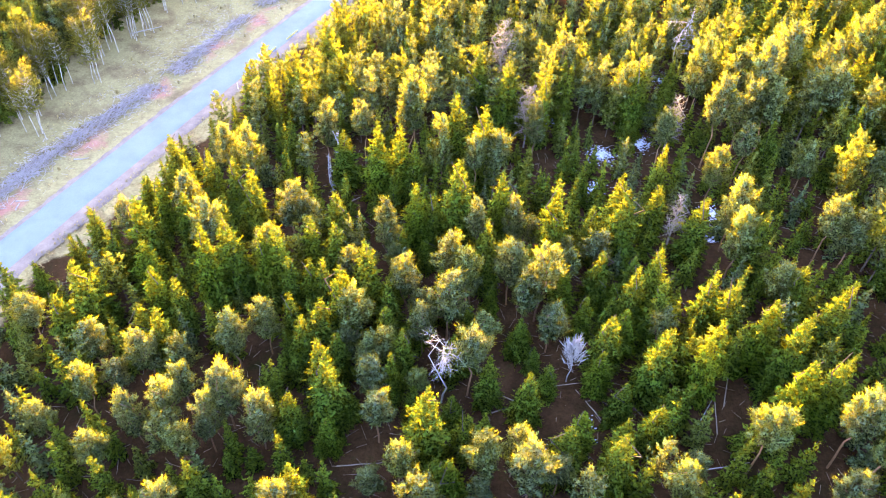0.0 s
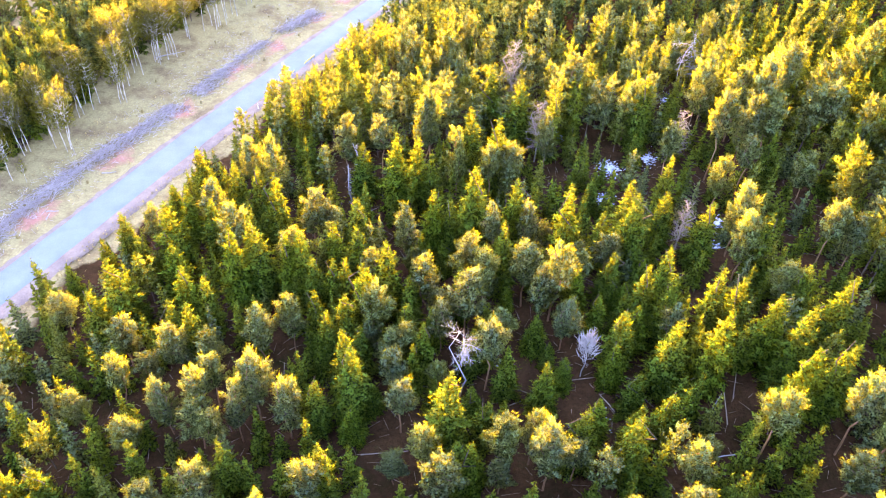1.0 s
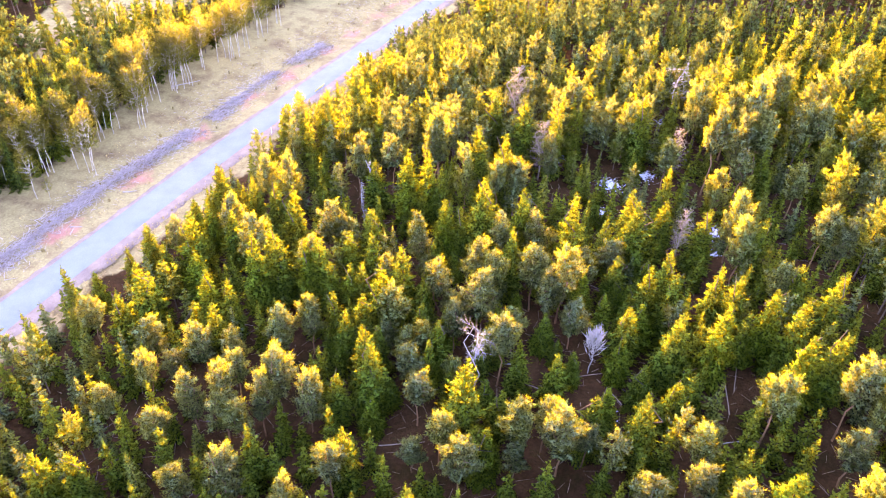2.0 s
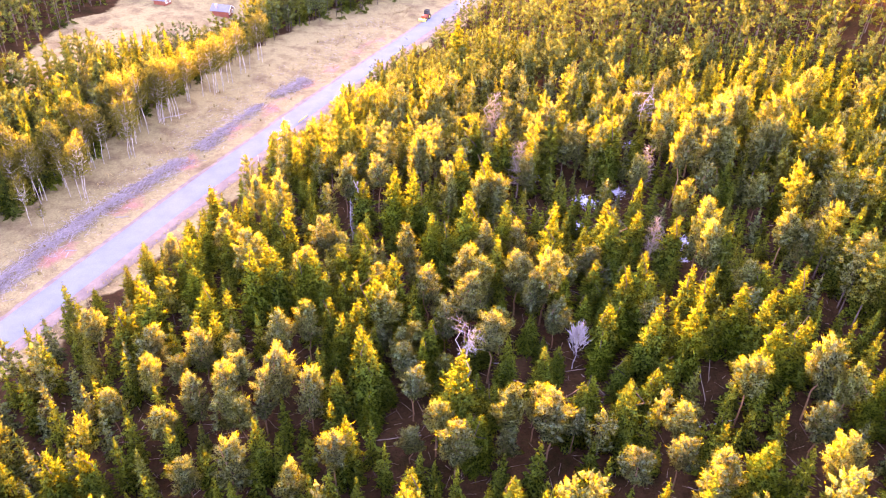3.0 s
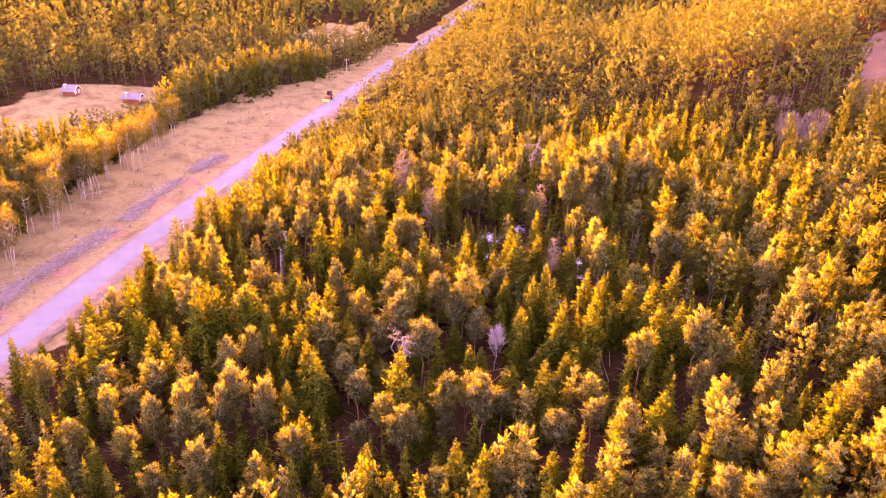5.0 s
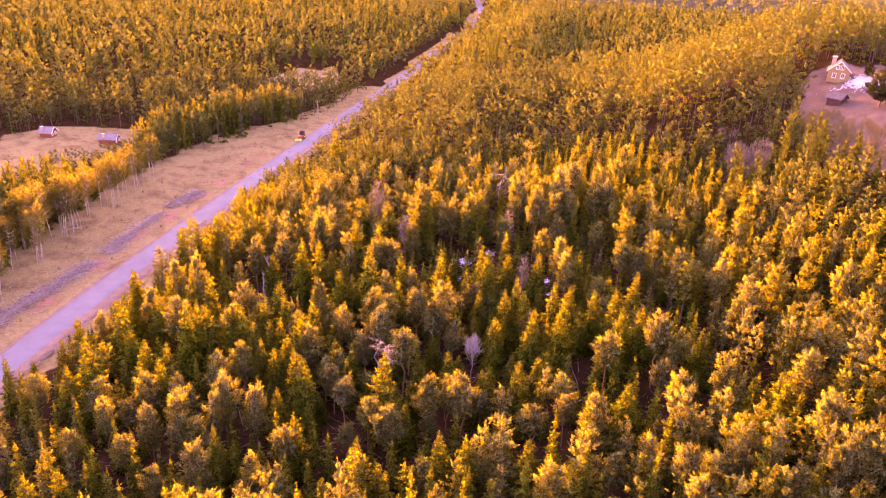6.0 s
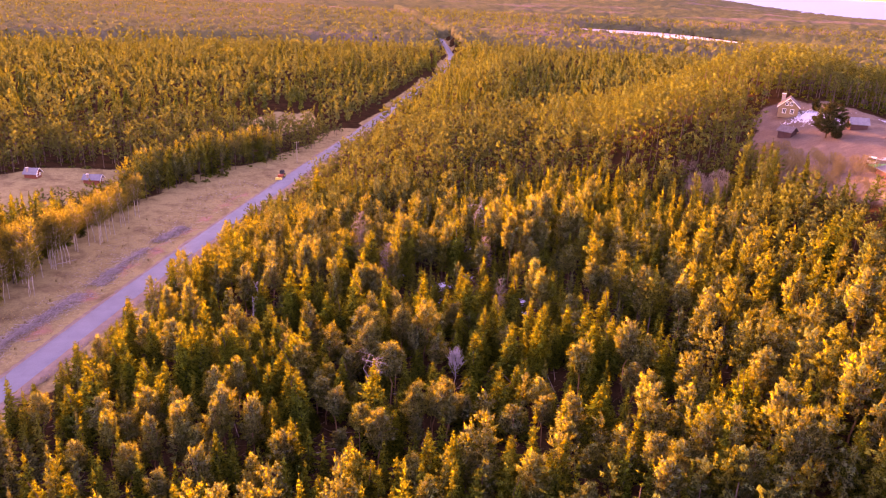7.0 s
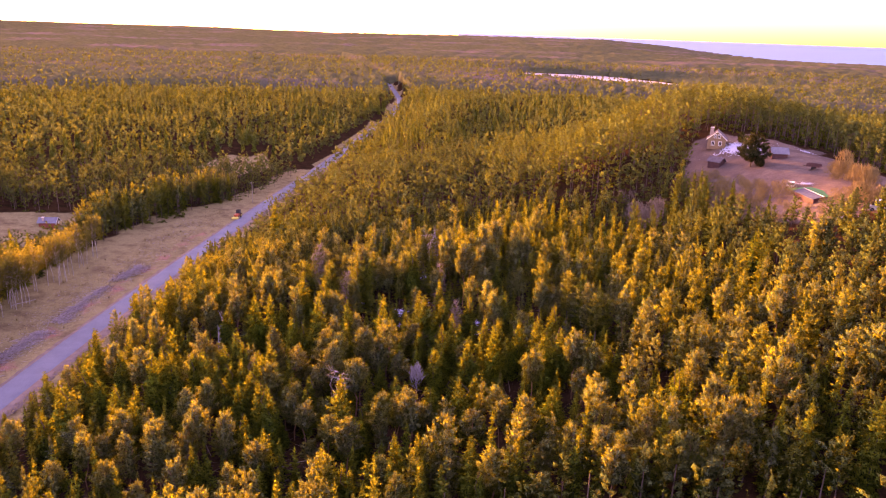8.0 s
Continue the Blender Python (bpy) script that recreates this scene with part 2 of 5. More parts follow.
def road_distance(x, y):
    """Signed distance from the road's middle, right of it positive; arrays."""
    x, y = np.asarray(x, float), np.asarray(y, float)
    best, side = np.full(x.shape, 1e9), np.zeros(x.shape)
    for a, b in zip(ROAD, ROAD[1:]):
        v = b - a
        u = np.clip(((x - a[0]) * v[0] + (y - a[1]) * v[1]) / (v @ v), 0, 1)
        d = np.hypot(x - a[0] - u * v[0], y - a[1] - u * v[1])
        nearer = d < best
        best = np.where(nearer, d, best)
        side = np.where(nearer, np.sign((x - a[0]) * v[1] - (y - a[1]) * v[0]), side)
    return best * side


def smooth(a, b, v):
    k = np.clip((np.asarray(v, float) - a) / (b - a), 0, 1)
    return k * k * (3 - 2 * k)


LAKE = (588, 990, 78, 150, 22)  # middle, half axes, turn in degrees


def lake_reach(x, y):
    c, s = math.cos(radians(LAKE[4])), math.sin(radians(LAKE[4]))
    u, v = (x - LAKE[0]) * c + (y - LAKE[1]) * s, -(x - LAKE[0]) * s + (y - LAKE[1]) * c
    return np.hypot(u / LAKE[2], v / LAKE[3])


def ground_z(x, y):
    x, y = np.asarray(x, float), np.asarray(y, float)
    d = road_distance(x, y)
    g = np.interp(d + np.clip(y - 138, 0, 20) * 0.4 * smooth(70, 110, d), FALL[:, 0], FALL[:, 1])
    g = g + np.where(d > 15, np.clip((y - 115) * 0.05, 0, 8) * np.clip((d - 15) / 30, 0, 1), 0)
    g = g * (1 - 0.8 * smooth(185, 330, y) * smooth(40, 80, d))
    # added knoll that lifts its trees high enough to shade the farmyard
    g = g + 11 * np.exp(-(((x - 111) / 17) ** 2) - ((y - 150) / 26) ** 2)
    r = np.hypot(x, y)
    k = smooth(320, 670, r)
    g = g * (1 - k) + np.where(d > 10, 6.0, np.where(d < -10, 4.0, 0.0)) * k
    # far ridge, lower to the right where the coast is
    turn = np.degrees(np.arctan2(x, y))
    ridge = np.interp(turn, [-60, 0, 11, 24, 31, 36, 40, 44, 52, 60], [44, 34, 26, 36, 36, 12, -10, -22, -23, -25])
    g = g + (ridge - 6) * smooth(1700, 4300, r)
    shore = smooth(0, 1, (r - np.interp(turn, [36, 44, 52, 70], [4600, 3500, 2700, 2200])) / 500) * (turn > 34) * (turn < 130)
    g = g * (1 - shore) - 36 * shore
    near = smooth(1.9, 1.0, lake_reach(x, y))
    return g * (1 - near) + 1.5 * near


def gz(x, y):
    return float(ground_z(np.array([x]), np.array([y]))[0])


YARD = np.array([(126, 124), (126, 102), (122, 86), (117, 66), (135, 55), (150, 92), (166, 120), (152, 130), (156, 146), (141, 145)], float)
OPEN_RISE = np.array([(117, 118), (111, 104), (106, 90), (104.5, 72), (106, 59), (112, 50), (140, 44), (170, 120), (158, 150), (140, 148), (128, 131)], float)
PASTURE = np.array([(-94, 128), (-86, 144), (-80, 162), (-70, 172), (-63, 178), (-51, 190), (-54, 208), (-78, 212), (-96, 200), (-104, 150)], float)
FAR_PASTURE = np.array([(-24, 279), (-4, 281), (18, 297), (20, 334), (-3, 324), (-20, 296)], float)
BARE_GLADE = np.array([(94, 105), (98, 101), (104, 105), (106, 114), (103, 121), (97, 118), (94, 112)], float)
EDGE_Y, EDGE_D = (-300, 60, 94, 110, 130, 150, 180, 205, 222, 238, 260), (-14, -13, -15.5, -18.5, -22, -24, -24, -22, -18, -6, -4.5)


def inside(poly, x, y):
    x, y = np.asarray(x, float), np.asarray(y, float)
    hit = np.zeros(x.shape, bool)
    for (ax, ay), (bx, by) in zip(poly, np.roll(poly, -1, 0)):
        cross = (ay > y) != (by > y)
        hit ^= cross & (x < (bx - ax) * (y - ay) / (by - ay + 1e-9) + ax)
    return hit


def mesh_from(name, co, faces, mats, smoothed=False, slots=None):
    """A mesh from arrays; faces is an (n, 3) or (n, 4) array."""
    me = bpy.data.meshes.new(name)
    co, faces = np.asarray(co, np.float32), np.asarray(faces, np.int32)
    n, k = faces.shape
    me.vertices.add(len(co))
    me.vertices.foreach_set("co", co.ravel())
    me.loops.add(n * k)
    me.loops.foreach_set("vertex_index", faces.ravel())
    me.polygons.add(n)
    me.polygons.foreach_set("loop_start", np.arange(n, dtype=np.int32) * k)
    me.polygons.foreach_set("loop_total", np.full(n, k, np.int32))
    if slots is not None:
        me.polygons.foreach_set("material_index", np.asarray(slots, np.int32))
    if smoothed:
        me.polygons.foreach_set("use_smooth", np.ones(n, bool))
    me.update(calc_edges=True)
    for m in mats:
        me.materials.append(m)
    return me


def ground_sheet():
    """One sheet to the horizon, fine near the walk and coarse far off."""
    u = np.linspace(-1, 1, 205)
    xs = 20 + 150 * np.sinh(u * 4.15) / np.sinh(1.0) * 1.02
    ys = 110 + 150 * np.sinh(u * 4.15) / np.sinh(1.0) * 1.02
    x, y = np.meshgrid(xs, ys)
    x, y = x.ravel(), y.ravel()
    d = road_distance(x, y)
    z = ground_z(x, y)
    rng = np.random.default_rng(5)
    rough = np.where(np.abs(d) > 6, 0.22, 0.02)
    z = z + rng.normal(0, 1, len(x)) * rough * (np.hypot(x, y) < 500)
    z = z - 0.18 * smooth(2.6, 3.6, np.abs(d)) * (1 - smooth(4.5, 7, np.abs(d)))  # shallow ditches
    n = len(u)
    i = np.arange(n * n).reshape(n, n)
    faces = np.stack([i[:-1, :-1], i[:-1, 1:], i[1:, 1:], i[1:, :-1]], -1).reshape(-1, 4)
    me = mesh_from("ground", np.stack([x, y, z], -1), faces, [GROUND], True)
    open_side = np.interp(y, EDGE_Y, EDGE_D) - 9
    grass = ((d > open_side) & (d < 6.2) & (y > -200) & (y < 300)).astype(float)
    grass = np.maximum(grass, ((np.abs(d) < np.where(y < 235, 8, 5.0)) & (y < 900)).astype(float))
    slash = np.exp(-(((d + 7.6) / 2.4) ** 2)) * (y > 40) * (y < 190) * 0.62
    shaded_yard = (inside(YARD, x, y) | inside(OPEN_RISE, x, y)).astype(float)
    grass = np.maximum(grass, (inside(PASTURE, x, y) | inside(FAR_PASTURE, x, y)).astype(float))
    for key, val in (("grass", grass), ("slash", slash), ("shaded_yard", shaded_yard)):
        a = me.attributes.new(key, "FLOAT", "POINT")
        a.data.foreach_set("value", val.astype(np.float32))
    return tagged(new("ground", me), "brown forest floor with dry roadside grass and pasture", "ground", kind="structure")


ground_sheet()


def resample(line, step):
    line = np.asarray(line, float)
    seg = np.r_[0, np.cumsum(np.hypot(*np.diff(line, axis=0).T))]
    s = np.arange(0, seg[-1], step)
    x, y = np.interp(s, seg, line[:, 0]), np.interp(s, seg, line[:, 1])
    for _ in range(3):  # round off the bends
        k = max(1, int(24 / step))
        pad = lambda v: np.convolve(np.pad(v, k, mode="reflect", reflect_type="odd"), np.ones(2 * k + 1) / (2 * k + 1), "valid")
        x, y = pad(x), pad(y)
    return np.stack([x, y], -1)


def road():
    mid = resample(ROAD, 2.0)
    way = np.gradient(mid, axis=0)
    way /= np.linalg.norm(way, axis=1)[:, None]
    side = np.stack([way[:, 1], -way[:, 0]], -1)
    rng = np.random.default_rng(2)
    offs = np.array([-2.85, -2.45, -1.2, 0.0, 1.2, 2.4, 2.8])
    rise = np.array([-0.12, 0.09, 0.13, 0.17, 0.13, 0.09, -0.12])
    co = []
    for k, (o, h) in enumerate(zip(offs, rise)):
        wob = rng.normal(0, 0.05, len(mid)) if k in (0, 1, 5, 6) else 0
        p = mid + side * (o + wob)[:, None] if k in (0, 1, 5, 6) else mid + side * o
        co.append(np.column_stack([p, ground_z(p[:, 0], p[:, 1]) + h]))
    co = np.stack(co, 1)
    n, w = co.shape[:2]
    i = np.arange(n * w).reshape(n, w)
    faces = np.stack([i[:-1, :-1], i[:-1, 1:], i[1:, 1:], i[1:, :-1]], -1).reshape(-1, 4)
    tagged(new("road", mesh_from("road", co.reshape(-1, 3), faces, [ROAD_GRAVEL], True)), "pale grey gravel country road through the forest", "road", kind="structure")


road()
VERGE = surface("dark_verge", [(0.3, (0.14, 0.115, 0.115)), (0.7, (0.235, 0.19, 0.17))], 0.5, 0.95, 0.6, 5.0)


def verge(inner, outer, seed):
    """The trodden strip of earth between the gravel and the grass."""
    mid = resample(ROAD, 1.5)
    mid = mid[(mid[:, 1] > -80) & (mid[:, 1] < 420)]
    way = np.gradient(mid, axis=0)
    way /= np.linalg.norm(way, axis=1)[:, None]
    side = np.stack([way[:, 1], -way[:, 0]], -1)
    rng = np.random.default_rng(seed)
    co = []
    for k, (o, h) in enumerate(((inner, 0.02), ((inner + outer) / 2, 0.075), (outer, 0.05), (outer + math.copysign(0.5, outer), -0.25))):
        p = mid + side * (o + rng.normal(0, 0.2 if k > 1 else 0.02, len(mid)))[:, None]
        co.append(np.column_stack([p, ground_z(p[:, 0], p[:, 1]) + h]))
    co = np.stack(co, 1)
    n, w = co.shape[:2]
    i = np.arange(n * w).reshape(n, w)
    faces = np.stack([i[:-1, :-1], i[:-1, 1:], i[1:, 1:], i[1:, :-1]], -1).reshape(-1, 4)
    tagged(new("verge", mesh_from("verge", co.reshape(-1, 3), faces, [VERGE], True)), "dark earth verge along the gravel road", "verge", kind="structure")


verge(2.55, 4.5, 21)
verge(-2.6, -3.3, 22)


def waters():
    a = np.linspace(0, 2 * np.pi, 97)[:-1]
    rr = 1 + 0.08 * np.sin(3 * a + 1) + 0.06 * np.sin(5 * a)
    c, s = math.cos(radians(LAKE[4])), math.sin(radians(LAKE[4]))
    u, v = np.cos(a) * rr * LAKE[2] * 1.05, np.sin(a) * rr * LAKE[3] * 1.05
    x, y = LAKE[0] + u * c - v * s, LAKE[1] + u * s + v * c
    co = np.r_[[(LAKE[0], LAKE[1], 2.2)], np.stack([x, y, np.full(96, 2.2)], -1)]
    faces = [(0, 1 + k, 1 + (k + 1) % 96) for k in range(96)]
    tagged(new("lake", mesh_from("lake", co, faces, [LAKE_SHEEN])), "forest lake with its sky reflection coloured in as pale grey", "lake", kind="structure")
    th, r = np.meshgrid(np.radians(np.linspace(20, 130, 56)), np.linspace(2300, 4900, 20))
    z = np.interp(r, [2300, 3400, 4900], [-30, -29, 57])
    co = np.stack([r * np.sin(th), r * np.cos(th), z], -1)
    i = np.arange(20 * 56).reshape(20, 56)
    faces = np.stack([i[:-1, :-1], i[:-1, 1:], i[1:, 1:], i[1:, :-1]], -1).reshape(-1, 4)
    tagged(new("water", mesh_from("water", co.reshape(-1, 3), faces, [WATER], True)), "blue sea beyond the wooded coast", "sea", kind="structure")


waters()


# ---- tree shapes, in unit arrays ----
def tube(points, radii, sides=5):
    """A tapered tube along points: vertices and quads."""
    pts, co, faces = np.asarray(points, float), [], []
    for k, p in enumerate(pts):
        way = pts[min(k + 1, len(pts) - 1)] - pts[max(k - 1, 0)]
        way /= np.linalg.norm(way) + 1e-9
        a = np.cross(way, (0.31, 0.95, 0.05))
        a /= np.linalg.norm(a) + 1e-9
        b = np.cross(way, a)
        for j in range(sides):
            t = 2 * np.pi * j / sides
            co.append(p + radii[k] * (np.cos(t) * a + np.sin(t) * b))
        if k:
            for j in range(sides):
                faces.append(((k - 1) * sides + j, (k - 1) * sides + (j + 1) % sides, k * sides + (j + 1) % sides, k * sides + j))
    return np.array(co), np.array(faces, int)


def joined(pieces):
    co, faces, n = [], [], 0
    for c, f in pieces:
        co.append(c)
        faces.append(f + n)
        n += len(c)
    return np.concatenate(co), np.concatenate(faces)


def sprays(start, way, length, width, up):
    """Needle sprays: pointed, slightly folded diamonds; arrays of equal length."""
    way = way / np.linalg.norm(way, axis=1)[:, None]
    side = np.cross(way, up)
    side /= np.linalg.norm(side, axis=1)[:, None] + 1e-9
    lift = np.cross(side, way)
    n = len(start)
    a = start
    mid = start + way * (length * 0.55)[:, None]
    b = mid + side * (width * 0.5)[:, None] - lift * (width * 0.18)[:, None]
    c = start + way * length[:, None]
    d = mid - side * (width * 0.5)[:, None] - lift * (width * 0.18)[:, None]
    co = np.stack([a, b, c, d], 1).reshape(-1, 3)
    i = np.arange(n)[:, None] * 4
    return co, np.concatenate([i + [0, 1, 2, 3]], 0)


def spikes(start, way, length, width, up):
    """Fine needle sprays: one narrow pointed triangle each, written as a quad with a doubled tip."""
    way = way / np.linalg.norm(way, axis=1)[:, None]
    side = np.cross(way, up)
    side /= np.linalg.norm(side, axis=1)[:, None] + 1e-9
    n = len(start)
    co = np.stack([start - side * (width * 0.5)[:, None], start + side * (width * 0.5)[:, None], start + way * length[:, None]], 1).reshape(-1, 3)
    return co, np.arange(n)[:, None] * 3 + [0, 1, 2, 2]


def solid(points):
    """Triangles of a solid whose edges all have its shortest length, turned outwards."""
    pts = np.asarray(points, float)
    gap = np.linalg.norm(pts[:, None] - pts[None], axis=2)
    edge = gap[gap > 1e-6].min() * 1.01
    faces = []
    for i, j, k in itertools.combinations(range(len(pts)), 3):
        if max(gap[i, j], gap[j, k], gap[i, k]) < edge:
            out = np.dot(np.cross(pts[j] - pts[i], pts[k] - pts[i]), pts[i]) > 0
            faces.append((i, j, k) if out else (i, k, j))
    return pts / np.linalg.norm(pts[0]), np.array(faces)


GOLDEN = (1 + 5**0.5) / 2
ICO = solid([p for a in (-1, 1) for b in (-GOLDEN, GOLDEN) for p in ((a, b, 0), (0, a, b), (b, 0, a))])
OCTA = solid([(1, 0, 0), (-1, 0, 0), (0, 1, 0), (0, -1, 0), (0, 0, 1), (0, 0, -1)])


def unit(v):
    return v / (np.linalg.norm(v, axis=-1, keepdims=True) + 1e-9)


def outwards(co, R):
    """The way out of a crown of that radius, round its trunk."""
    return unit(np.stack([co[..., 0] / R, co[..., 1] / R, 0.25 + 0.5 * co[..., 2]], -1))


def lumps(rng, mid, axes, shape, R, rough=0.22, whole=0.3):
    """Dense tufts: uneven solids at mid, drawn out along their three axes; vertices, triangles, normals."""
    v, f = shape
    n, m = len(mid), len(v)
    grown = v[None] * (1 + rng.uniform(-rough, rough, (n, m, 1)))
    co = mid[:, None] + np.einsum("nmk,nkj->nmj", grown, axes)
    size = (axes**2).sum(2)
    nrm = unit(np.einsum("nmk,nkj->nmj", v[None] / size[:, None], axes))
    nrm = unit(nrm * (1 - whole) + outwards(co, R) * whole)
    faces = (f[None] + (np.arange(n) * m)[:, None, None]).reshape(-1, 3)
    return co.reshape(-1, 3), faces, nrm.reshape(-1, 3)


def fringe(rng, mid, axes, per, long, thin, R, lift=0.25, upper=-0.4, lead=0.5):
    """Needle sprays standing out of such tufts: narrow pointed triangles."""
    n = len(mid)
    v = rng.normal(0, 1, (n, per, 3))
    v[..., 2] = np.abs(v[..., 2]) * np.sign(v[..., 2] - upper)
    v = unit(v)
    start = mid[:, None] + np.einsum("npk,nkj->npj", v * rng.uniform(0.5, 1.0, (n, per, 1)), axes)
    reach = np.einsum("npk,nkj->npj", v, axes)
    size = np.linalg.norm(axes, axis=2).mean(1)[:, None, None]
    way = unit(unit(reach) + unit(axes[:, :1]) * lead + outwards(start, R) * 0.35 + np.array([0, 0, lift]) + rng.normal(0, 0.25, (n, per, 3)))
    ln = size * long * rng.uniform(0.6, 1.35, (n, per, 1))
    side = unit(np.cross(way, rng.normal(0, 1, (n, per, 3)))) * ln * thin
    co = np.stack([start - side, start + side, start + way * ln], 2).reshape(-1, 3)
    nrm = unit(unit(reach) * 0.35 + outwards(start, R) * 0.6 + rng.normal(0, 0.18, (n, per, 3)))
    return co, np.arange(n * per * 3).reshape(-1, 3), np.repeat(nrm.reshape(-1, 3), 3, axis=0)


def piled(pieces):
    """Joins (vertices, triangles, normals)."""
    n = np.cumsum([0] + [len(p[0]) for p in pieces])
    return np.concatenate([p[0] for p in pieces]), np.concatenate([p[1] + k for p, k in zip(pieces, n)]), np.concatenate([p[2] for p in pieces])


def spruce_crown(seed, levels, per, fine, low=0.06, R=0.17, long=0.85, core=0.55, inner=ICO):
    """Unit height 1: whorls of boughs, each a drooping tuft with sprays; a dense inside."""
    rng = np.random.default_rng(seed)
    mid, axes = [], []
    lop = rng.uniform(0, 6.28)
    for k in range(levels):
        f = k / (levels - 1)
        z = low + (0.965 - low) * f**0.92
        reach = R * ((1 - z) / (1 - low)) ** 0.80 * (0.92 + 0.10 * np.sin(k * 2.4 + seed)) + 0.010
        m = max(3, round(per * (0.38 + 0.62 * (1 - f))))
        for j in range(m):
            a = 2 * np.pi * (j + 0.5 * (k % 2)) / m + rng.normal(0, 0.22)
            r = reach * rng.uniform(0.66, 1.16) * (1 + 0.10 * np.sin(a + lop))
            slope = -0.42 + 0.95 * f + rng.normal(0, 0.12)
            way = unit(np.array([np.cos(a), np.sin(a), slope]))
            side = unit(np.cross(way, (0, 0, 1.0)) + rng.normal(0, 0.12, 3))
            up = np.cross(way, side)
            half = 0.44 * r + 0.004
            broad = min(half * 0.62, np.pi * r * 0.62 / m * 1.25 + 0.004) * rng.uniform(0.8, 1.2)
            mid.append(way * r * 0.60 + np.array([0, 0, z + rng.uniform(-0.4, 0.4) * 0.9 / levels]))
            axes.append([way * half, side * broad, up * broad * 0.62])
    mid.append((0, 0, 0.965))
    axes.append([(0.006, 0, 0), (0, 0.006, 0), (0, 0, 0.030)])
    mid, axes = np.array(mid), np.array(axes)
    parts = [lumps(rng, mid, axes * 0.85, OCTA, R, 0.30, 0.72), fringe(rng, mid, axes, fine, long, 0.20, R, 0.10)]
    if core:
        zs = np.linspace(low, 0.80, 6)
        parts.append(lumps(rng, np.stack([zs * 0, zs * 0, zs + 0.05], -1), np.array([np.diag((q, q, 0.11)) for q in R * core * ((1 - zs) / (1 - low)) ** 0.8]), inner, R, 0.15, 0.8))
    return piled(parts)


def egg(u):
    """Outline of a pine's crown from its foot (0) to its tip (1)."""
    u = np.asarray(u, float)
    return np.where(u < 0.30, (np.clip(u, 0, 1) / 0.30) ** 0.5, np.clip(1 - ((np.clip(u, 0.30, 1) - 0.30) / 0.74) ** 2.0, 0, 1) ** 0.7)


def pine_clumps(seed, count, R, low, top, spread=1.0):
    """Middles and radii of a pine crown's tufts, unit height 1."""
    rng = np.random.default_rng(seed)
    out = []
    lean = rng.normal(0, 0.03, 2)
    tries = 0
    while len(out) < count:
        tries += 1
        u = rng.uniform(0.04, 1.0)
        if rng.random() > float(egg(u)) + 0.25:
            continue
        a = rng.uniform(0, 2 * np.pi)
        f = rng.uniform(0.30, 1.0) ** 0.5
        lump = 1 + 0.24 * np.sin(3 * a + seed + 5 * u) + 0.14 * np.sin(5 * a - 9 * u)
        q = R * float(egg(u)) * f * lump
        p = np.array([np.cos(a) * q + lean[0] * u, np.sin(a) * q + lean[1] * u, low + (top - low) * u])
        r = rng.uniform(0.030, 0.052) * spread
        if tries < count * 12 and any(np.linalg.norm(p - o) < 0.75 * (r + k) for o, k in out):
            continue
        out.append((p, r))
    return out


def pine_crown(seed, count, fine, R=0.17, low=0.45, top=0.97, spread=1.0, shape=ICO, long=0.62, thin=0.17, core=0.5, solid_tufts=True, inner=ICO):
    """Rounded tufts round a dense middle, each bristling with sprays."""
    rng = np.random.default_rng(seed + 77)
    clumps = pine_clumps(seed, count, R, low, top - 0.03, spread)
    mid = np.array([p for p, _ in clumps])
    axes = []
    for p, r in clumps:  # boughs reach outwards and up, the more so towards the tip
        flat = p[:2] / (np.linalg.norm(p[:2]) + 1e-6) * min(1.0, np.linalg.norm(p[:2]) / (0.5 * R))
        way = unit(np.array([*flat, 0.45 + 0.5 * (p[2] - low) / (top - low)]) + rng.normal(0, 0.22, 3))
        side = unit(np.cross(way, (0.1, 0.2, 1.0)) + rng.normal(0, 0.15, 3))
        up = np.cross(way, side)
        size = r * rng.uniform(0.85, 1.2, 3)
        axes.append([way * size[0] * 1.4, side * size[1] * 0.95, up * size[2] * 0.72])
    axes = np.array(axes)
    parts = [fringe(rng, mid, axes, fine, long, thin, R + 0.04, 0.25)]
    if solid_tufts:
        parts.insert(0, lumps(rng, mid, axes * 0.78, shape, R + 0.04, 0.34, 0.75))
    if core:
        us = np.linspace(0.14, 0.80, 4)
        q = R * core * egg(us)
        parts.append(lumps(rng, np.stack([us * 0, us * 0, low + (top - low) * us], -1), np.array([np.diag((k, k, 0.17 * (top - low))) for k in q]), inner, R, 0.2, 0.8))
    return piled(parts)


def tri(co, faces):
    """Quads to triangles, leaving out empty ones."""
    a, b = faces[:, [0, 1, 2]], faces[:, [0, 2, 3]]
    f = np.concatenate([a, b])
    f = f[(f[:, 0] != f[:, 1]) & (f[:, 1] != f[:, 2]) & (f[:, 2] != f[:, 0])]
    return co, f


def trunk_shape(seed, top, r0, bend=0.01, sides=6):
    rng = np.random.default_rng(seed)
    n = 5
    pts = [np.array([rng.normal(0, bend) * k, rng.normal(0, bend) * k, top * k / n]) for k in range(n + 1)]
    pts[0][2] = -0.04
    return tube(pts, [r0 * (1 - 0.8 * k / n) for k in range(n + 1)], sides)


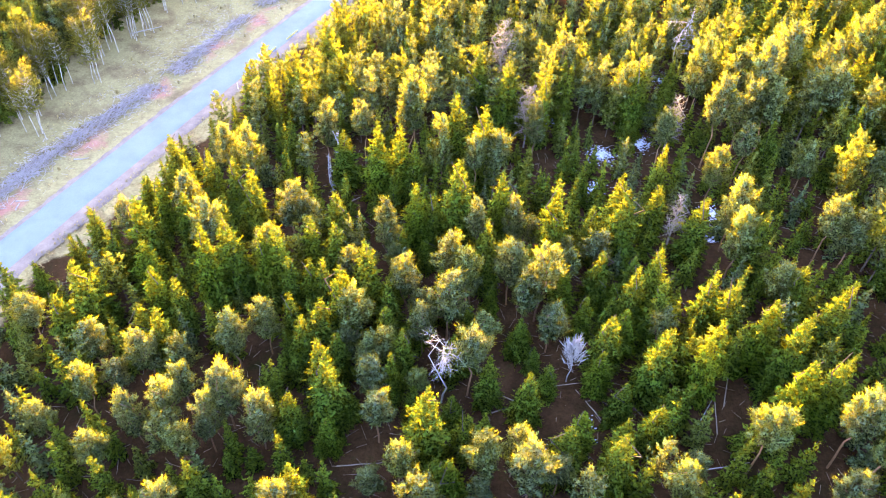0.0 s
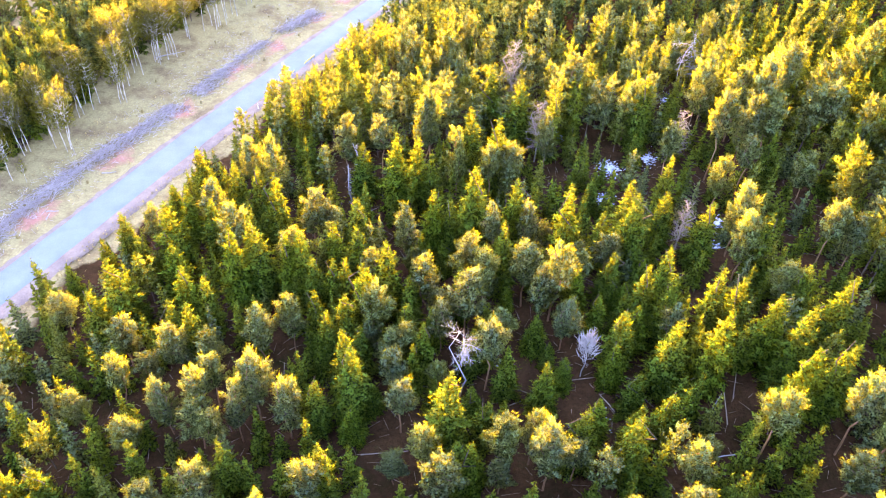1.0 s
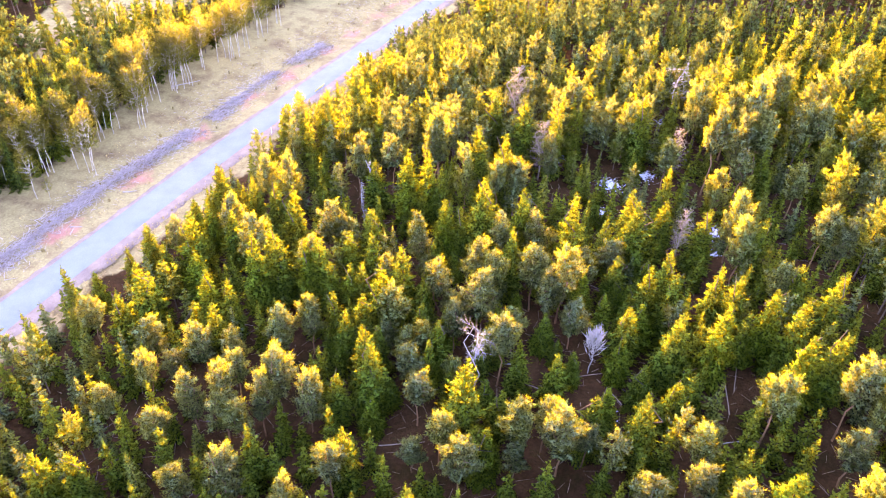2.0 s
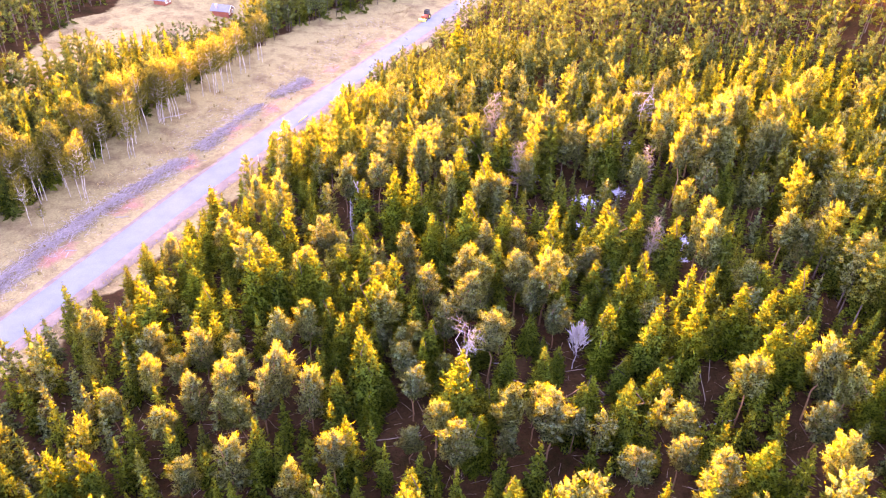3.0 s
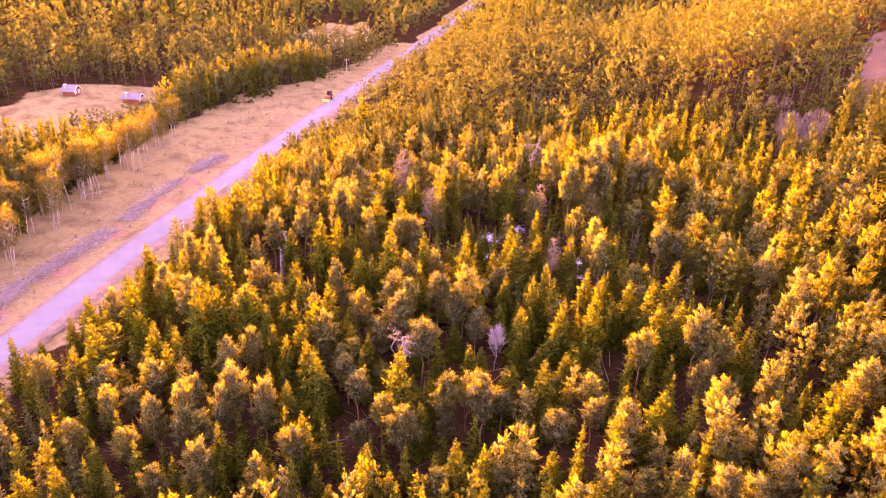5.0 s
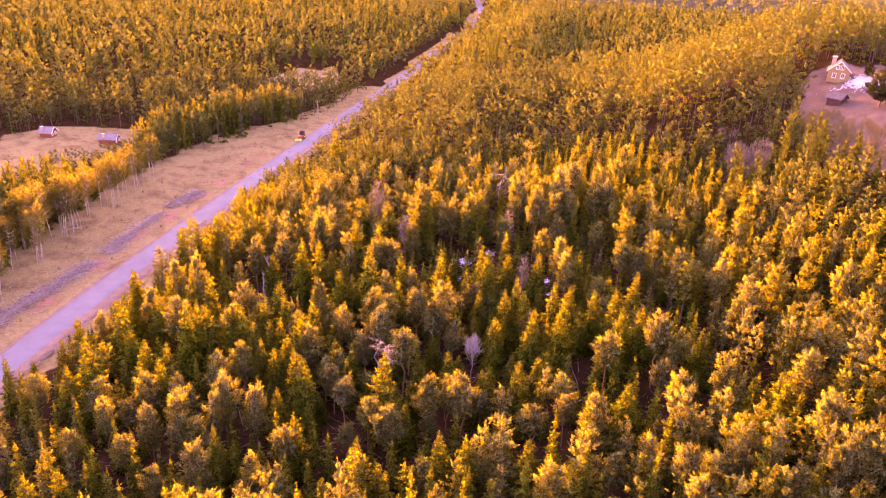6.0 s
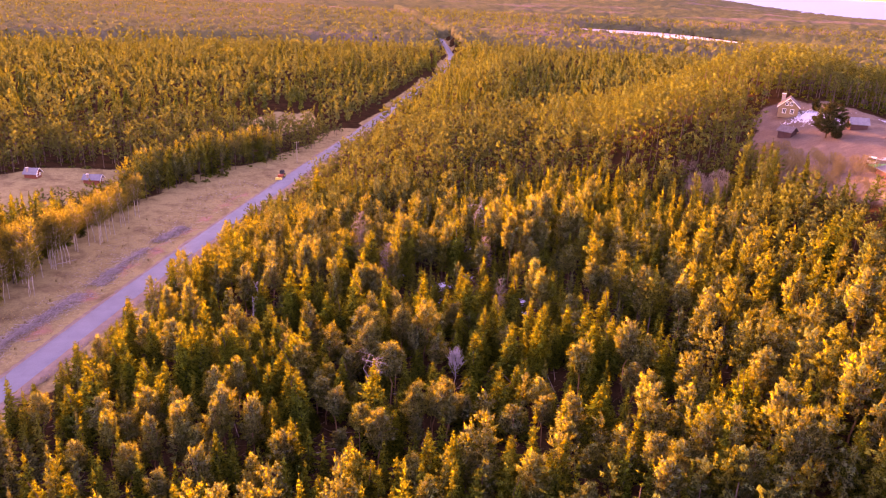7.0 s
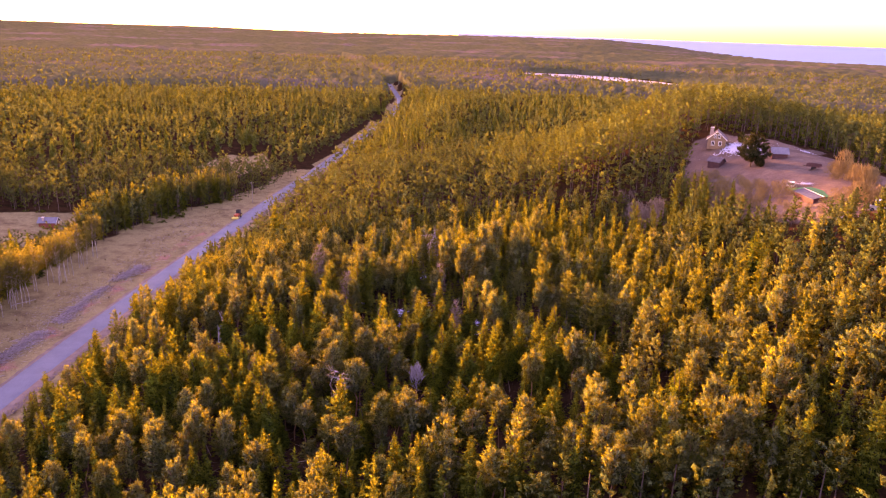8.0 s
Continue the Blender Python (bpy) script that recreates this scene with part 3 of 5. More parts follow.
def limbs_shape(seed, clumps, base, r=0.006, share=1.0):
    rng = np.random.default_rng(seed)
    out = []
    for p, _ in clumps:
        if rng.random() > share:
            continue
        root = np.array([0, 0, max(base, p[2] - np.hypot(p[0], p[1]) * rng.uniform(0.5, 0.9))])
        mid = (root + p) / 2 + np.array([0, 0, -0.01])
        out.append(tube([root, mid, p], [r, r * 0.7, r * 0.35], 3))
    return joined(out)


def branching(seed, base, top, reach, count, r=0.008, twigs=6, droop=0.0, rise=0.6):
    """Bare boughs with forked twigs, unit height 1."""
    rng = np.random.default_rng(seed)
    out = []
    for k in range(count):
        z = base + (top - base) * (k + rng.random()) / count
        a = rng.uniform(0, 2 * np.pi)
        ln = reach * (1.1 - 0.7 * (z - base) / (top - base + 1e-6)) * rng.uniform(0.6, 1.2)
        way = np.array([np.cos(a), np.sin(a), rise + rng.normal(0, 0.2)])
        pts = [np.array([0, 0, z])]
        for s in range(4):
            way = way + rng.normal(0, 0.22, 3) - np.array([0, 0, droop])
            pts.append(pts[-1] + way / np.linalg.norm(way) * ln / 4)
        out.append(tube(pts, [r, r * 0.8, r * 0.6, r * 0.4, r * 0.2], 3))
        for _ in range(twigs):
            i = rng.integers(1, 4)
            v = way * 0.5 + rng.normal(0, 0.7, 3)
            v /= np.linalg.norm(v)
            l2 = ln * rng.uniform(0.25, 0.5)
            q = pts[i] + v * l2 * 0.5 + rng.normal(0, 0.01, 3)
            out.append(tube([pts[i], q, q + (v + rng.normal(0, 0.4, 3)) * l2 * 0.5], [r * 0.45, r * 0.3, r * 0.12], 3))
    return joined(out)


def fuzzy(seed, boughs, base, top, reach, twigs, r=0.008):
    """Bare boughs with a haze of fine upright twigs, unit height 1."""
    rng = np.random.default_rng(seed)
    u = rng.uniform(0, 1, twigs)
    a, q = rng.uniform(0, 2 * np.pi, twigs), reach * np.sqrt(rng.uniform(0.02, 1, twigs)) * (1 - 0.55 * u)
    S = np.stack([np.cos(a) * q, np.sin(a) * q, base + (top - base) * u * (1 - 0.3 * (q / reach) ** 2)], -1)
    W = np.stack([np.cos(a) * 0.5 * q / reach, np.sin(a) * 0.5 * q / reach, np.ones(twigs)], -1) + rng.normal(0, 0.28, (twigs, 3))
    L = rng.uniform(0.10, 0.24, twigs)
    return joined([branching(seed, base * 0.5 + 0.02, top * 0.6, reach, boughs, r, 3, -0.03, 0.9), spikes(S, W, L, L * 0.10, rng.normal(0, 1, (twigs, 3)))])


def as_mesh(name, shape, material):
    if len(shape) == 2:
        co, f = tri(*shape)
        return mesh_from(name, co, f, [material])
    co, f, n = shape
    me = mesh_from(name, co, f, [material], True)
    me.normals_split_custom_set_from_vertices(n)
    return me


SPRUCE_KINDS, PINE_KINDS = [], []
for k in range(6):
    SPRUCE_KINDS.append((as_mesh("spruce_trunk", trunk_shape(k, 0.95, 0.013), SPRUCE_BARK), as_mesh("spruce_crown", spruce_crown(10 + k, 19 + k % 3, 11, 10, 0.05 + 0.03 * (k % 3), 0.192 + 0.013 * (k % 4)), SPRUCE_NEEDLE)))
for k in range(8):
    low, R = 0.26 + 0.07 * (k % 4), 0.135 + 0.014 * (k % 3)
    count = 46 + 5 * (k % 3)
    cl = pine_clumps(40 + k, count, R, low, 0.94, 1.3)
    PINE_KINDS.append((as_mesh("pine_trunk", joined([trunk_shape(k, 0.9, 0.012, 0.012, 5), limbs_shape(k, cl, low * 0.8, share=0.4)]), PINE_BARK), as_mesh("pine_crown", pine_crown(40 + k, count, 52, R, low, 0.97, 1.3, ICO, 0.55, 0.17), PINE_NEEDLE)))


def tree(name, meshes, names, x, y, h, wide, turn, label, category, group):
    e = new(name)
    e.matrix_world = Matrix.LocRotScale((x, y, gz(x, y) - 0.1), Euler((0, 0, turn)), (h * wide, h * wide, h))
    for nm, me in zip(names, meshes):
        for one in me if isinstance(me, list) else [me]:
            new(nm, one).parent = e
    return tagged(e, label, category, group)


def spruce(x, y, h, rng):
    kind = SPRUCE_KINDS[rng.integers(len(SPRUCE_KINDS))]
    wide = float(np.clip((12.5 / h) ** 0.35 * rng.uniform(1.0, 1.35), 0.95, 1.6))
    return tree("spruce", kind, ("trunk", "crown"), x, y, h, wide, rng.uniform(0, 6.28), "dense green spruce with sunlit yellowish tip on forest floor", "spruce tree", "spruces of the forest")


def pine(x, y, h, rng):
    kind = PINE_KINDS[rng.integers(len(PINE_KINDS))]
    wide = float(np.clip((12.0 / h) ** 0.5 * rng.uniform(0.72, 1.02), 0.7, 1.15))
    return tree("pine", kind, ("trunk", "crown"), x, y, h, wide, rng.uniform(0, 6.28), "grey-green pine with rounded tufted crown and orange trunk", "pine tree", "pines of the forest")


# ---- the trees nearest the walk: place and height ----
SPRUCES_ROADSIDE = [
    (-50.4, 61.0, 6.9), (-47.1, 64.8, 8.1), (-45.3, 68.0, 9.9), (-43.4, 52.8, 9.6), (-42.3, 29.0, 9.7), (-41.7, 64.1, 8.9), (-41.1, 76.0, 8.6),
    (-41.0, 54.6, 13.1), (-40.7, 56.7, 9.1), (-38.9, 81.8, 11.4), (-38.7, 29.1, 9.7), (-38.4, 66.9, 12.3), (-38.2, 73.6, 10.3), (-36.3, 61.4, 9.6),
    (-33.5, 69.5, 10.7), (-33.4, 56.5, 10.2), (-33.4, 51.6, 9.2), (-32.8, 78.7, 10.9), (-30.4, 49.5, 10.7), (-30.1, 54.8, 10.0), (-28.8, 76.8, 11.0),
    (-27.8, 59.5, 14.0), (-26.4, 62.9, 12.6), (-25.1, 71.7, 13.1), (-24.9, 60.6, 12.6),
]
SPRUCES_GLADE = [
    (-22.0, 31.8, 10.3), (-21.5, 60.7, 11.4), (-19.9, 60.7, 11.7), (-17.9, 58.2, 9.7), (-16.7, 52.6, 9.6), (-16.1, 64.0, 10.2), (-15.4, 58.1, 9.6),
    (-14.8, 83.0, 10.4), (-14.8, 49.4, 9.4), (-14.5, 39.9, 8.7), (-13.8, 57.7, 10.0), (-13.7, 68.5, 10.8), (-13.1, 62.8, 10.9), (-12.9, 50.8, 10.5),
    (-12.6, 31.1, 10.6), (-12.1, 44.2, 11.8), (-11.1, 41.5, 12.0), (-11.1, 53.8, 12.5), (-9.9, 22.9, 6.8), (-9.5, 79.4, 14.1), (-8.9, 58.1, 12.1),
    (-6.6, 79.7, 13.4), (-5.8, 24.3, 10.5), (-4.5, 78.8, 11.5), (-3.9, 47.5, 9.2),
]
SPRUCES_SLOPE = [
    (-3.8, 69.0, 11.7), (-3.6, 21.9, 8.2), (-1.7, 68.6, 10.8), (-0.8, 37.1, 13.4), (0.8, 86.4, 14.0), (1.5, 69.7, 14.6), (2.7, 155.0, 15.5),
    (3.5, 22.8, 10.3), (4.2, 101.3, 12.3), (4.7, 82.3, 14.5), (5.0, 61.4, 12.1), (5.1, 44.1, 9.0), (6.1, 20.6, 11.0), (6.7, 69.0, 13.1),
    (8.6, 95.3, 13.7), (9.0, 42.0, 8.8), (11.7, 12.4, 8.3), (13.1, 66.0, 14.1), (13.5, 92.6, 13.2), (13.5, 20.4, 8.6), (16.0, 14.1, 9.9),
    (16.6, 34.0, 10.6), (17.6, 48.7, 9.3), (17.7, 66.3, 9.6), (18.2, 77.7, 6.7),
]
SPRUCES_UPPER = [
    (20.9, 68.7, 12.6), (21.0, 54.6, 10.7), (21.1, 65.3, 12.8), (22.3, 45.1, 11.5), (23.5, 52.7, 10.9), (23.5, 56.4, 11.6), (26.2, 69.6, 9.9),
    (26.9, 45.2, 12.8), (27.3, 94.4, 14.1), (27.7, 76.2, 11.5), (28.0, 25.6, 10.0), (28.5, 53.0, 11.5), (30.5, 65.7, 11.1), (30.8, 52.3, 10.7),
    (33.5, 49.1, 11.0), (34.0, 40.7, 11.8), (35.4, 46.0, 12.3), (36.4, 62.3, 11.6), (37.5, 41.2, 11.5), (38.5, 54.8, 9.9), (40.8, 50.1, 12.4),
    (43.3, 34.8, 10.0), (43.7, 83.3, 10.1), (45.2, 19.3, 11.5), (46.5, 21.7, 10.2), (82.3, 48.4, 14.0),
]
PINES_ROADSIDE = [
    (-47.7, 53.6, 9.1), (-42.3, 70.5, 9.1), (-40.1, 39.3, 8.2), (-38.8, 49.2, 9.0), (-36.6, 42.6, 10.1), (-35.2, 74.0, 10.3), (-34.2, 45.1, 7.9),
    (-33.1, 35.6, 8.7), (-32.2, 84.5, 10.9), (-31.6, 47.2, 10.5), (-30.5, 39.4, 9.7), (-29.8, 66.9, 11.7), (-28.8, 29.0, 8.4), (-28.0, 47.8, 9.1),
    (-27.9, 82.1, 12.8), (-27.1, 39.9, 11.0), (-26.7, 37.8, 9.2), (-26.4, 42.9, 9.7), (-24.5, 36.5, 9.1), (-24.1, 29.2, 10.0), (-22.7, 38.6, 10.9),
    (-22.6, 48.9, 10.6),
]
PINES_GLADE = [
    (-21.4, 63.1, 11.3), (-21.4, 41.4, 11.4), (-20.4, 71.4, 10.9), (-19.4, 51.4, 10.9), (-18.3, 71.4, 9.2), (-18.1, 88.2, 12.7), (-17.8, 26.7, 8.9),
    (-17.4, 38.6, 10.6), (-13.7, 29.7, 10.1), (-12.6, 88.4, 12.5), (-11.1, 60.3, 9.8), (-9.6, 52.4, 11.2), (-7.1, 66.7, 11.6), (-5.9, 89.4, 13.8),
    (-5.8, 39.6, 9.1), (-5.7, 49.0, 8.2), (-5.2, 91.2, 16.1), (-4.4, 57.3, 11.2), (-3.2, 34.1, 9.3), (-1.2, 30.6, 10.4), (-0.9, 82.1, 13.4),
    (0.6, 59.8, 12.3), (0.8, 53.4, 12.2),
]
PINES_MIDDLE = [
    (1.3, 21.1, 9.1), (1.5, 15.1, 9.9), (2.6, 57.0, 12.2), (3.2, 45.4, 12.0), (3.7, 79.8, 12.0), (4.0, 65.9, 11.8), (4.4, 34.6, 10.8),
    (6.7, 81.4, 11.2), (7.5, 35.6, 9.4), (7.9, 59.1, 11.1), (8.6, 67.1, 10.9), (8.8, 32.7, 11.3), (9.3, 54.9, 11.3), (11.0, 56.1, 13.3),
    (12.0, 51.3, 8.6), (12.7, 89.5, 10.9), (14.0, 14.1, 10.8), (16.2, 26.5, 9.4), (17.8, 104.2, 14.1), (18.6, 9.8, 8.2), (21.0, 27.8, 8.9),
    (22.2, 31.9, 8.8), (22.4, 16.8, 8.0),
]
PINES_SLOPE = [
    (22.5, 22.9, 10.0), (23.6, 24.6, 10.4), (24.1, 34.6, 6.0), (25.6, 96.0, 12.7), (26.7, 16.7, 8.9), (27.3, 7.6, 10.8), (28.8, 12.7, 10.6),
    (30.0, 85.2, 11.2), (30.1, 36.0, 11.7), (32.3, 11.7, 9.2), (34.5, 62.4, 11.6), (35.0, 67.3, 12.4), (35.2, 76.9, 11.1), (35.2, 12.1, 12.6),
    (35.4, 25.3, 10.9), (36.1, 30.8, 8.8), (36.8, 86.0, 16.2), (37.0, 6.5, 11.1), (37.1, 97.2, 16.5), (37.4, 55.9, 9.8), (37.8, 36.5, 13.0),
    (39.4, 33.9, 11.8), (39.6, 23.7, 13.9),
]
PINES_UPPER = [
    (40.0, 81.6, 11.2), (41.3, 88.2, 13.8), (42.4, 96.7, 15.1), (42.9, 6.3, 14.2), (43.9, 91.4, 17.6), (45.1, 88.9, 13.9), (45.2, 64.4, 11.9),
    (45.2, 11.9, 13.7), (47.2, 78.4, 10.2), (47.9, 63.5, 10.4), (49.9, 21.8, 12.5), (50.0, 100.3, 16.5), (52.6, 38.6, 13.8), (53.8, 90.9, 14.0),
    (54.6, 48.8, 12.8), (54.7, 10.5, 17.3), (55.4, 96.8, 15.2), (63.7, 105.4, 17.2), (65.4, 33.8, 9.8), (67.1, 37.3, 13.7), (67.7, 25.7, 17.1),
    (86.7, 79.7, 8.1), (90.2, 40.8, 12.4),
]

tree_rng = np.random.default_rng(11)
taken = []
for stand in (SPRUCES_ROADSIDE, SPRUCES_GLADE, SPRUCES_SLOPE, SPRUCES_UPPER):
    for x, y, h in stand:
        spruce(x, y, h, tree_rng)
        taken.append((x, y))
for stand in (PINES_ROADSIDE, PINES_GLADE, PINES_MIDDLE, PINES_SLOPE, PINES_UPPER):
    for x, y, h in stand:
        pine(x, y, h, tree_rng)
        taken.append((x, y))

# single bare and dead trees
GREY_TREE = (as_mesh("grey_trunk", trunk_shape(3, 0.9, 0.014), GREY_TWIG), as_mesh("grey_crown", branching(4, 0.25, 0.95, 0.24, 60, 0.004, 9), GREY_TWIG))
SNAG = (as_mesh("snag_trunk", trunk_shape(6, 0.98, 0.014), DEAD_WOOD), as_mesh("snag_crown", branching(9, 0.15, 0.97, 0.10, 50, 0.004, 2, 0.1, 0.0), DEAD_WOOD))
DEAD_PINE = (as_mesh("dead_trunk", trunk_shape(8, 0.9, 0.010, 0.02), DEAD_WOOD), [as_mesh("dead_bough", branching(12 + b, 0.45 + 0.035 * b, 0.49 + 0.035 * b, 0.34, 1, 0.0030, 18, 0.10, 0.25), DEAD_WOOD) for b in range(14)])
DEAD_TUFT = (as_mesh("tuft_trunk", trunk_shape(15, 0.86, 0.011, 0.015), DEAD_WOOD), as_mesh("tuft_crown", fuzzy(33, 12, 0.62, 0.96, 0.17, 330, 0.005), DEAD_WOOD))
for x, y, h, kind, label in (
    (8.0, 108.0, 14.5, GREY_TREE, "leafless grey-pink deciduous tree among pines"),
    (11.5, 92.2, 11.5, GREY_TREE, "slim leafless grey tree beside a pine"),
    (31.9, 88.5, 11.0, GREY_TREE, "leafless pale tree beside a patch of snow"),
    (28.5, 68.0, 9.5, GREY_TREE, "leafless brownish tree between spruces"),
    (-15.8, 83.6, 10.0, SNAG, "dead grey spruce snag with short bare boughs"),
    (-16.6, 80.6, 8.0, SNAG, "dead grey spruce snag with short bare boughs"),
    (37.3, 109.7, 13.0, DEAD_PINE, "dead leafless pale pine above the canopy"),
    (0.4, 44.6, 11.0, DEAD_PINE, "dead white pine with twisted bare boughs"),
    (14.0, 47.2, 7.0, DEAD_TUFT, "half-dead pine with a dense grey-blue crown of twigs"),
):
    tree("dead_tree" if kind is not GREY_TREE else "bare_tree", kind, ("trunk", "bough" if kind is DEAD_PINE else "crown"), x, y, h, 1.0, 2.04 if kind is DEAD_PINE and y < 60 else x * 1.7, label, "dead tree" if kind is not GREY_TREE else "bare tree", "bare trees of the forest")
    taken.append((x, y))

# ---- the rest of the forest ----
GLADES = np.array([(6.0, 53.5), (7.7, 46.2), (-7.4, 37.9), (-19.7, 52.1), (17.3, 50.0), (38.4, 67.1), (-8.0, 87.3), (-20.4, 89.2), (-0.2, 61.0), (-15.9, 80.0), (14.3, 41.5), (23.2, 89.7), (36.1, 75.1), (29.1, 92.4), (36.8, 110.7), (28.0, 43.0)])


def scatter(x0, x1, y0, y1, gap, seed, keep):
    """Jittered grid of places with keep(x, y) true."""
    rng = np.random.default_rng(seed)
    gx, gy = np.meshgrid(np.arange(x0, x1, gap), np.arange(y0, y1, gap))
    gx = gx + gap * 0.5 * (np.arange(gx.shape[0]) % 2)[:, None]
    x = (gx + rng.uniform(-0.38, 0.38, gx.shape) * gap).ravel()
    y = (gy + rng.uniform(-0.38, 0.38, gy.shape) * gap).ravel()
    k = keep(x, y)
    return x[k], y[k]


def away(x, y, places, gap):
    places = np.asarray(places)
    ok = np.ones(len(x), bool)
    for px, py in places:
        ok &= np.hypot(x - px, y - py) > gap
    return ok


def wooded(x, y):
    d = road_distance(x, y)
    left = (d < np.interp(y, EDGE_Y, EDGE_D) - np.where(y < 200, 6.0, 1.5)) & ~inside(PASTURE, x, y) & ~inside(FAR_PASTURE, x, y)
    right = (d > np.where(y < 200, 9.2, 7.0) + 5 * (np.hypot(x + 32, y - 126) < 9)) & ~inside(YARD, x, y) & ~inside(OPEN_RISE, x, y) & ~inside(BARE_GLADE, x, y)
    return (left | right) & (lake_reach(x, y) > 1.08)


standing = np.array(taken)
fx, fy = scatter(-62, 80, -10, 130, 3.05, 21, lambda x, y: wooded(x, y) & (road_distance(x, y) > 8))
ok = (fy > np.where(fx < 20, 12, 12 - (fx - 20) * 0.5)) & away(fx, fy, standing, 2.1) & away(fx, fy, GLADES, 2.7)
fx, fy = fx[ok], fy[ok]
order = np.argsort(np.hypot(fx - 5, fy - 50))
fx, fy = fx[order], fy[order]
fill_rng = np.random.default_rng(31)
covered = (fx > -50) & (fx < 50) & (fy < 96) & (fy > 22)
fill_h = np.clip(0.52 + road_distance(fx, fy) / 45, 0.6, 1.0) * np.where(covered, fill_rng.uniform(4.5, 9.0, len(fx)), fill_rng.uniform(7.5, 14.0, len(fx)))
made = 0
late = []
for x, y, h in zip(fx, fy, fill_h):
    if made < 70:
        (spruce if fill_rng.random() < 0.7 else pine)(float(x), float(y), float(h), fill_rng)
        made += 1
    else:
        late.append((x, y, h))


NEAR_SPRUCE = [spruce_crown(180 + k, 15, 8, 3, 0.05, 0.21, 0.9, 0.55, OCTA) for k in range(4)]
NEAR_PINE = [pine_crown(190 + k, 38, 10, 0.135 + 0.012 * k, 0.14 + 0.06 * k, 0.98, 1.15, OCTA, 0.62, 0.16, 0.5, True, OCTA) for k in range(4)]
MID_SPRUCE = [spruce_crown(100 + k, 11, 7, 1, 0.06, 0.215, 0.9, 0.5, OCTA) for k in range(4)]
MID_PINE = [pine_crown(120 + k, 36, 3, 0.14 + 0.012 * k, 0.14 + 0.05 * k, 0.98, 1.2, OCTA, 0.6, 0.18, 0.5, True, OCTA) for k in range(5)]
LOW_SPRUCE = [spruce_crown(140 + k, 7, 5, 0, 0.08, 0.22, 0.7, 0, OCTA) for k in range(3)]
LOW_PINE = [pine_crown(150 + k, 15, 3, 0.14 + 0.012 * k, 0.14 + 0.05 * k, 0.98, 1.6, OCTA, 0.75, 0.22, 0) for k in range(5)]


def far_cone(seed):
    """Three ragged skirts, one above another."""
    rng = np.random.default_rng(seed)
    co, fs = [], []
    for base, tip, r in ((0.10, 0.62, 0.17), (0.36, 0.82, 0.13), (0.60, 1.0, 0.085)):
        n = len(co)
        for j in range(7):
            a = 2 * np.pi * j / 7 + rng.normal(0, 0.2)
            q = r * rng.uniform(0.6, 1.25)
            co.append((np.cos(a) * q, np.sin(a) * q, base + rng.normal(0, 0.03)))
        co.append((rng.normal(0, 0.01), rng.normal(0, 0.01), tip))
        fs += [(n + j, n + (j + 1) % 7, n + 7) for j in range(7)]
    return np.array(co), np.array(fs)


def with_normals(co, f):
    """Shades loose faces with the crown's own roundness."""
    out = outwards(co, 0.2)
    g = unit(np.cross(co[f[:, 1]] - co[f[:, 0]], co[f[:, 2]] - co[f[:, 0]]))
    back = (g * out[f].mean(1)).sum(1) < 0
    f = np.where(back[:, None], f[:, ::-1], f)
    n = out * 0.7
    for k in range(3):
        np.add.at(n, f[:, k], np.where(back[:, None], -g, g) * 0.3)
    return co, f, unit(n)


FAR_CONE = [with_normals(*far_cone(160 + k)) for k in range(5)]
FAR_DOME = [pine_crown(170 + k, 6, 1, 0.15, 0.30, 0.97, 2.5, OCTA, 0.7, 0.30, 0) for k in range(6)]
LAST_DOME = [pine_crown(175 + k, 3, 1, 0.12, 0.40, 0.96, 3.2, OCTA, 0.7, 0.3, 0) for k in range(6)]
TRUNKS = [with_normals(*tri(*tube([(0, 0, 0), (0, 0, 0.6)], [0.011, 0.006], 3)))]


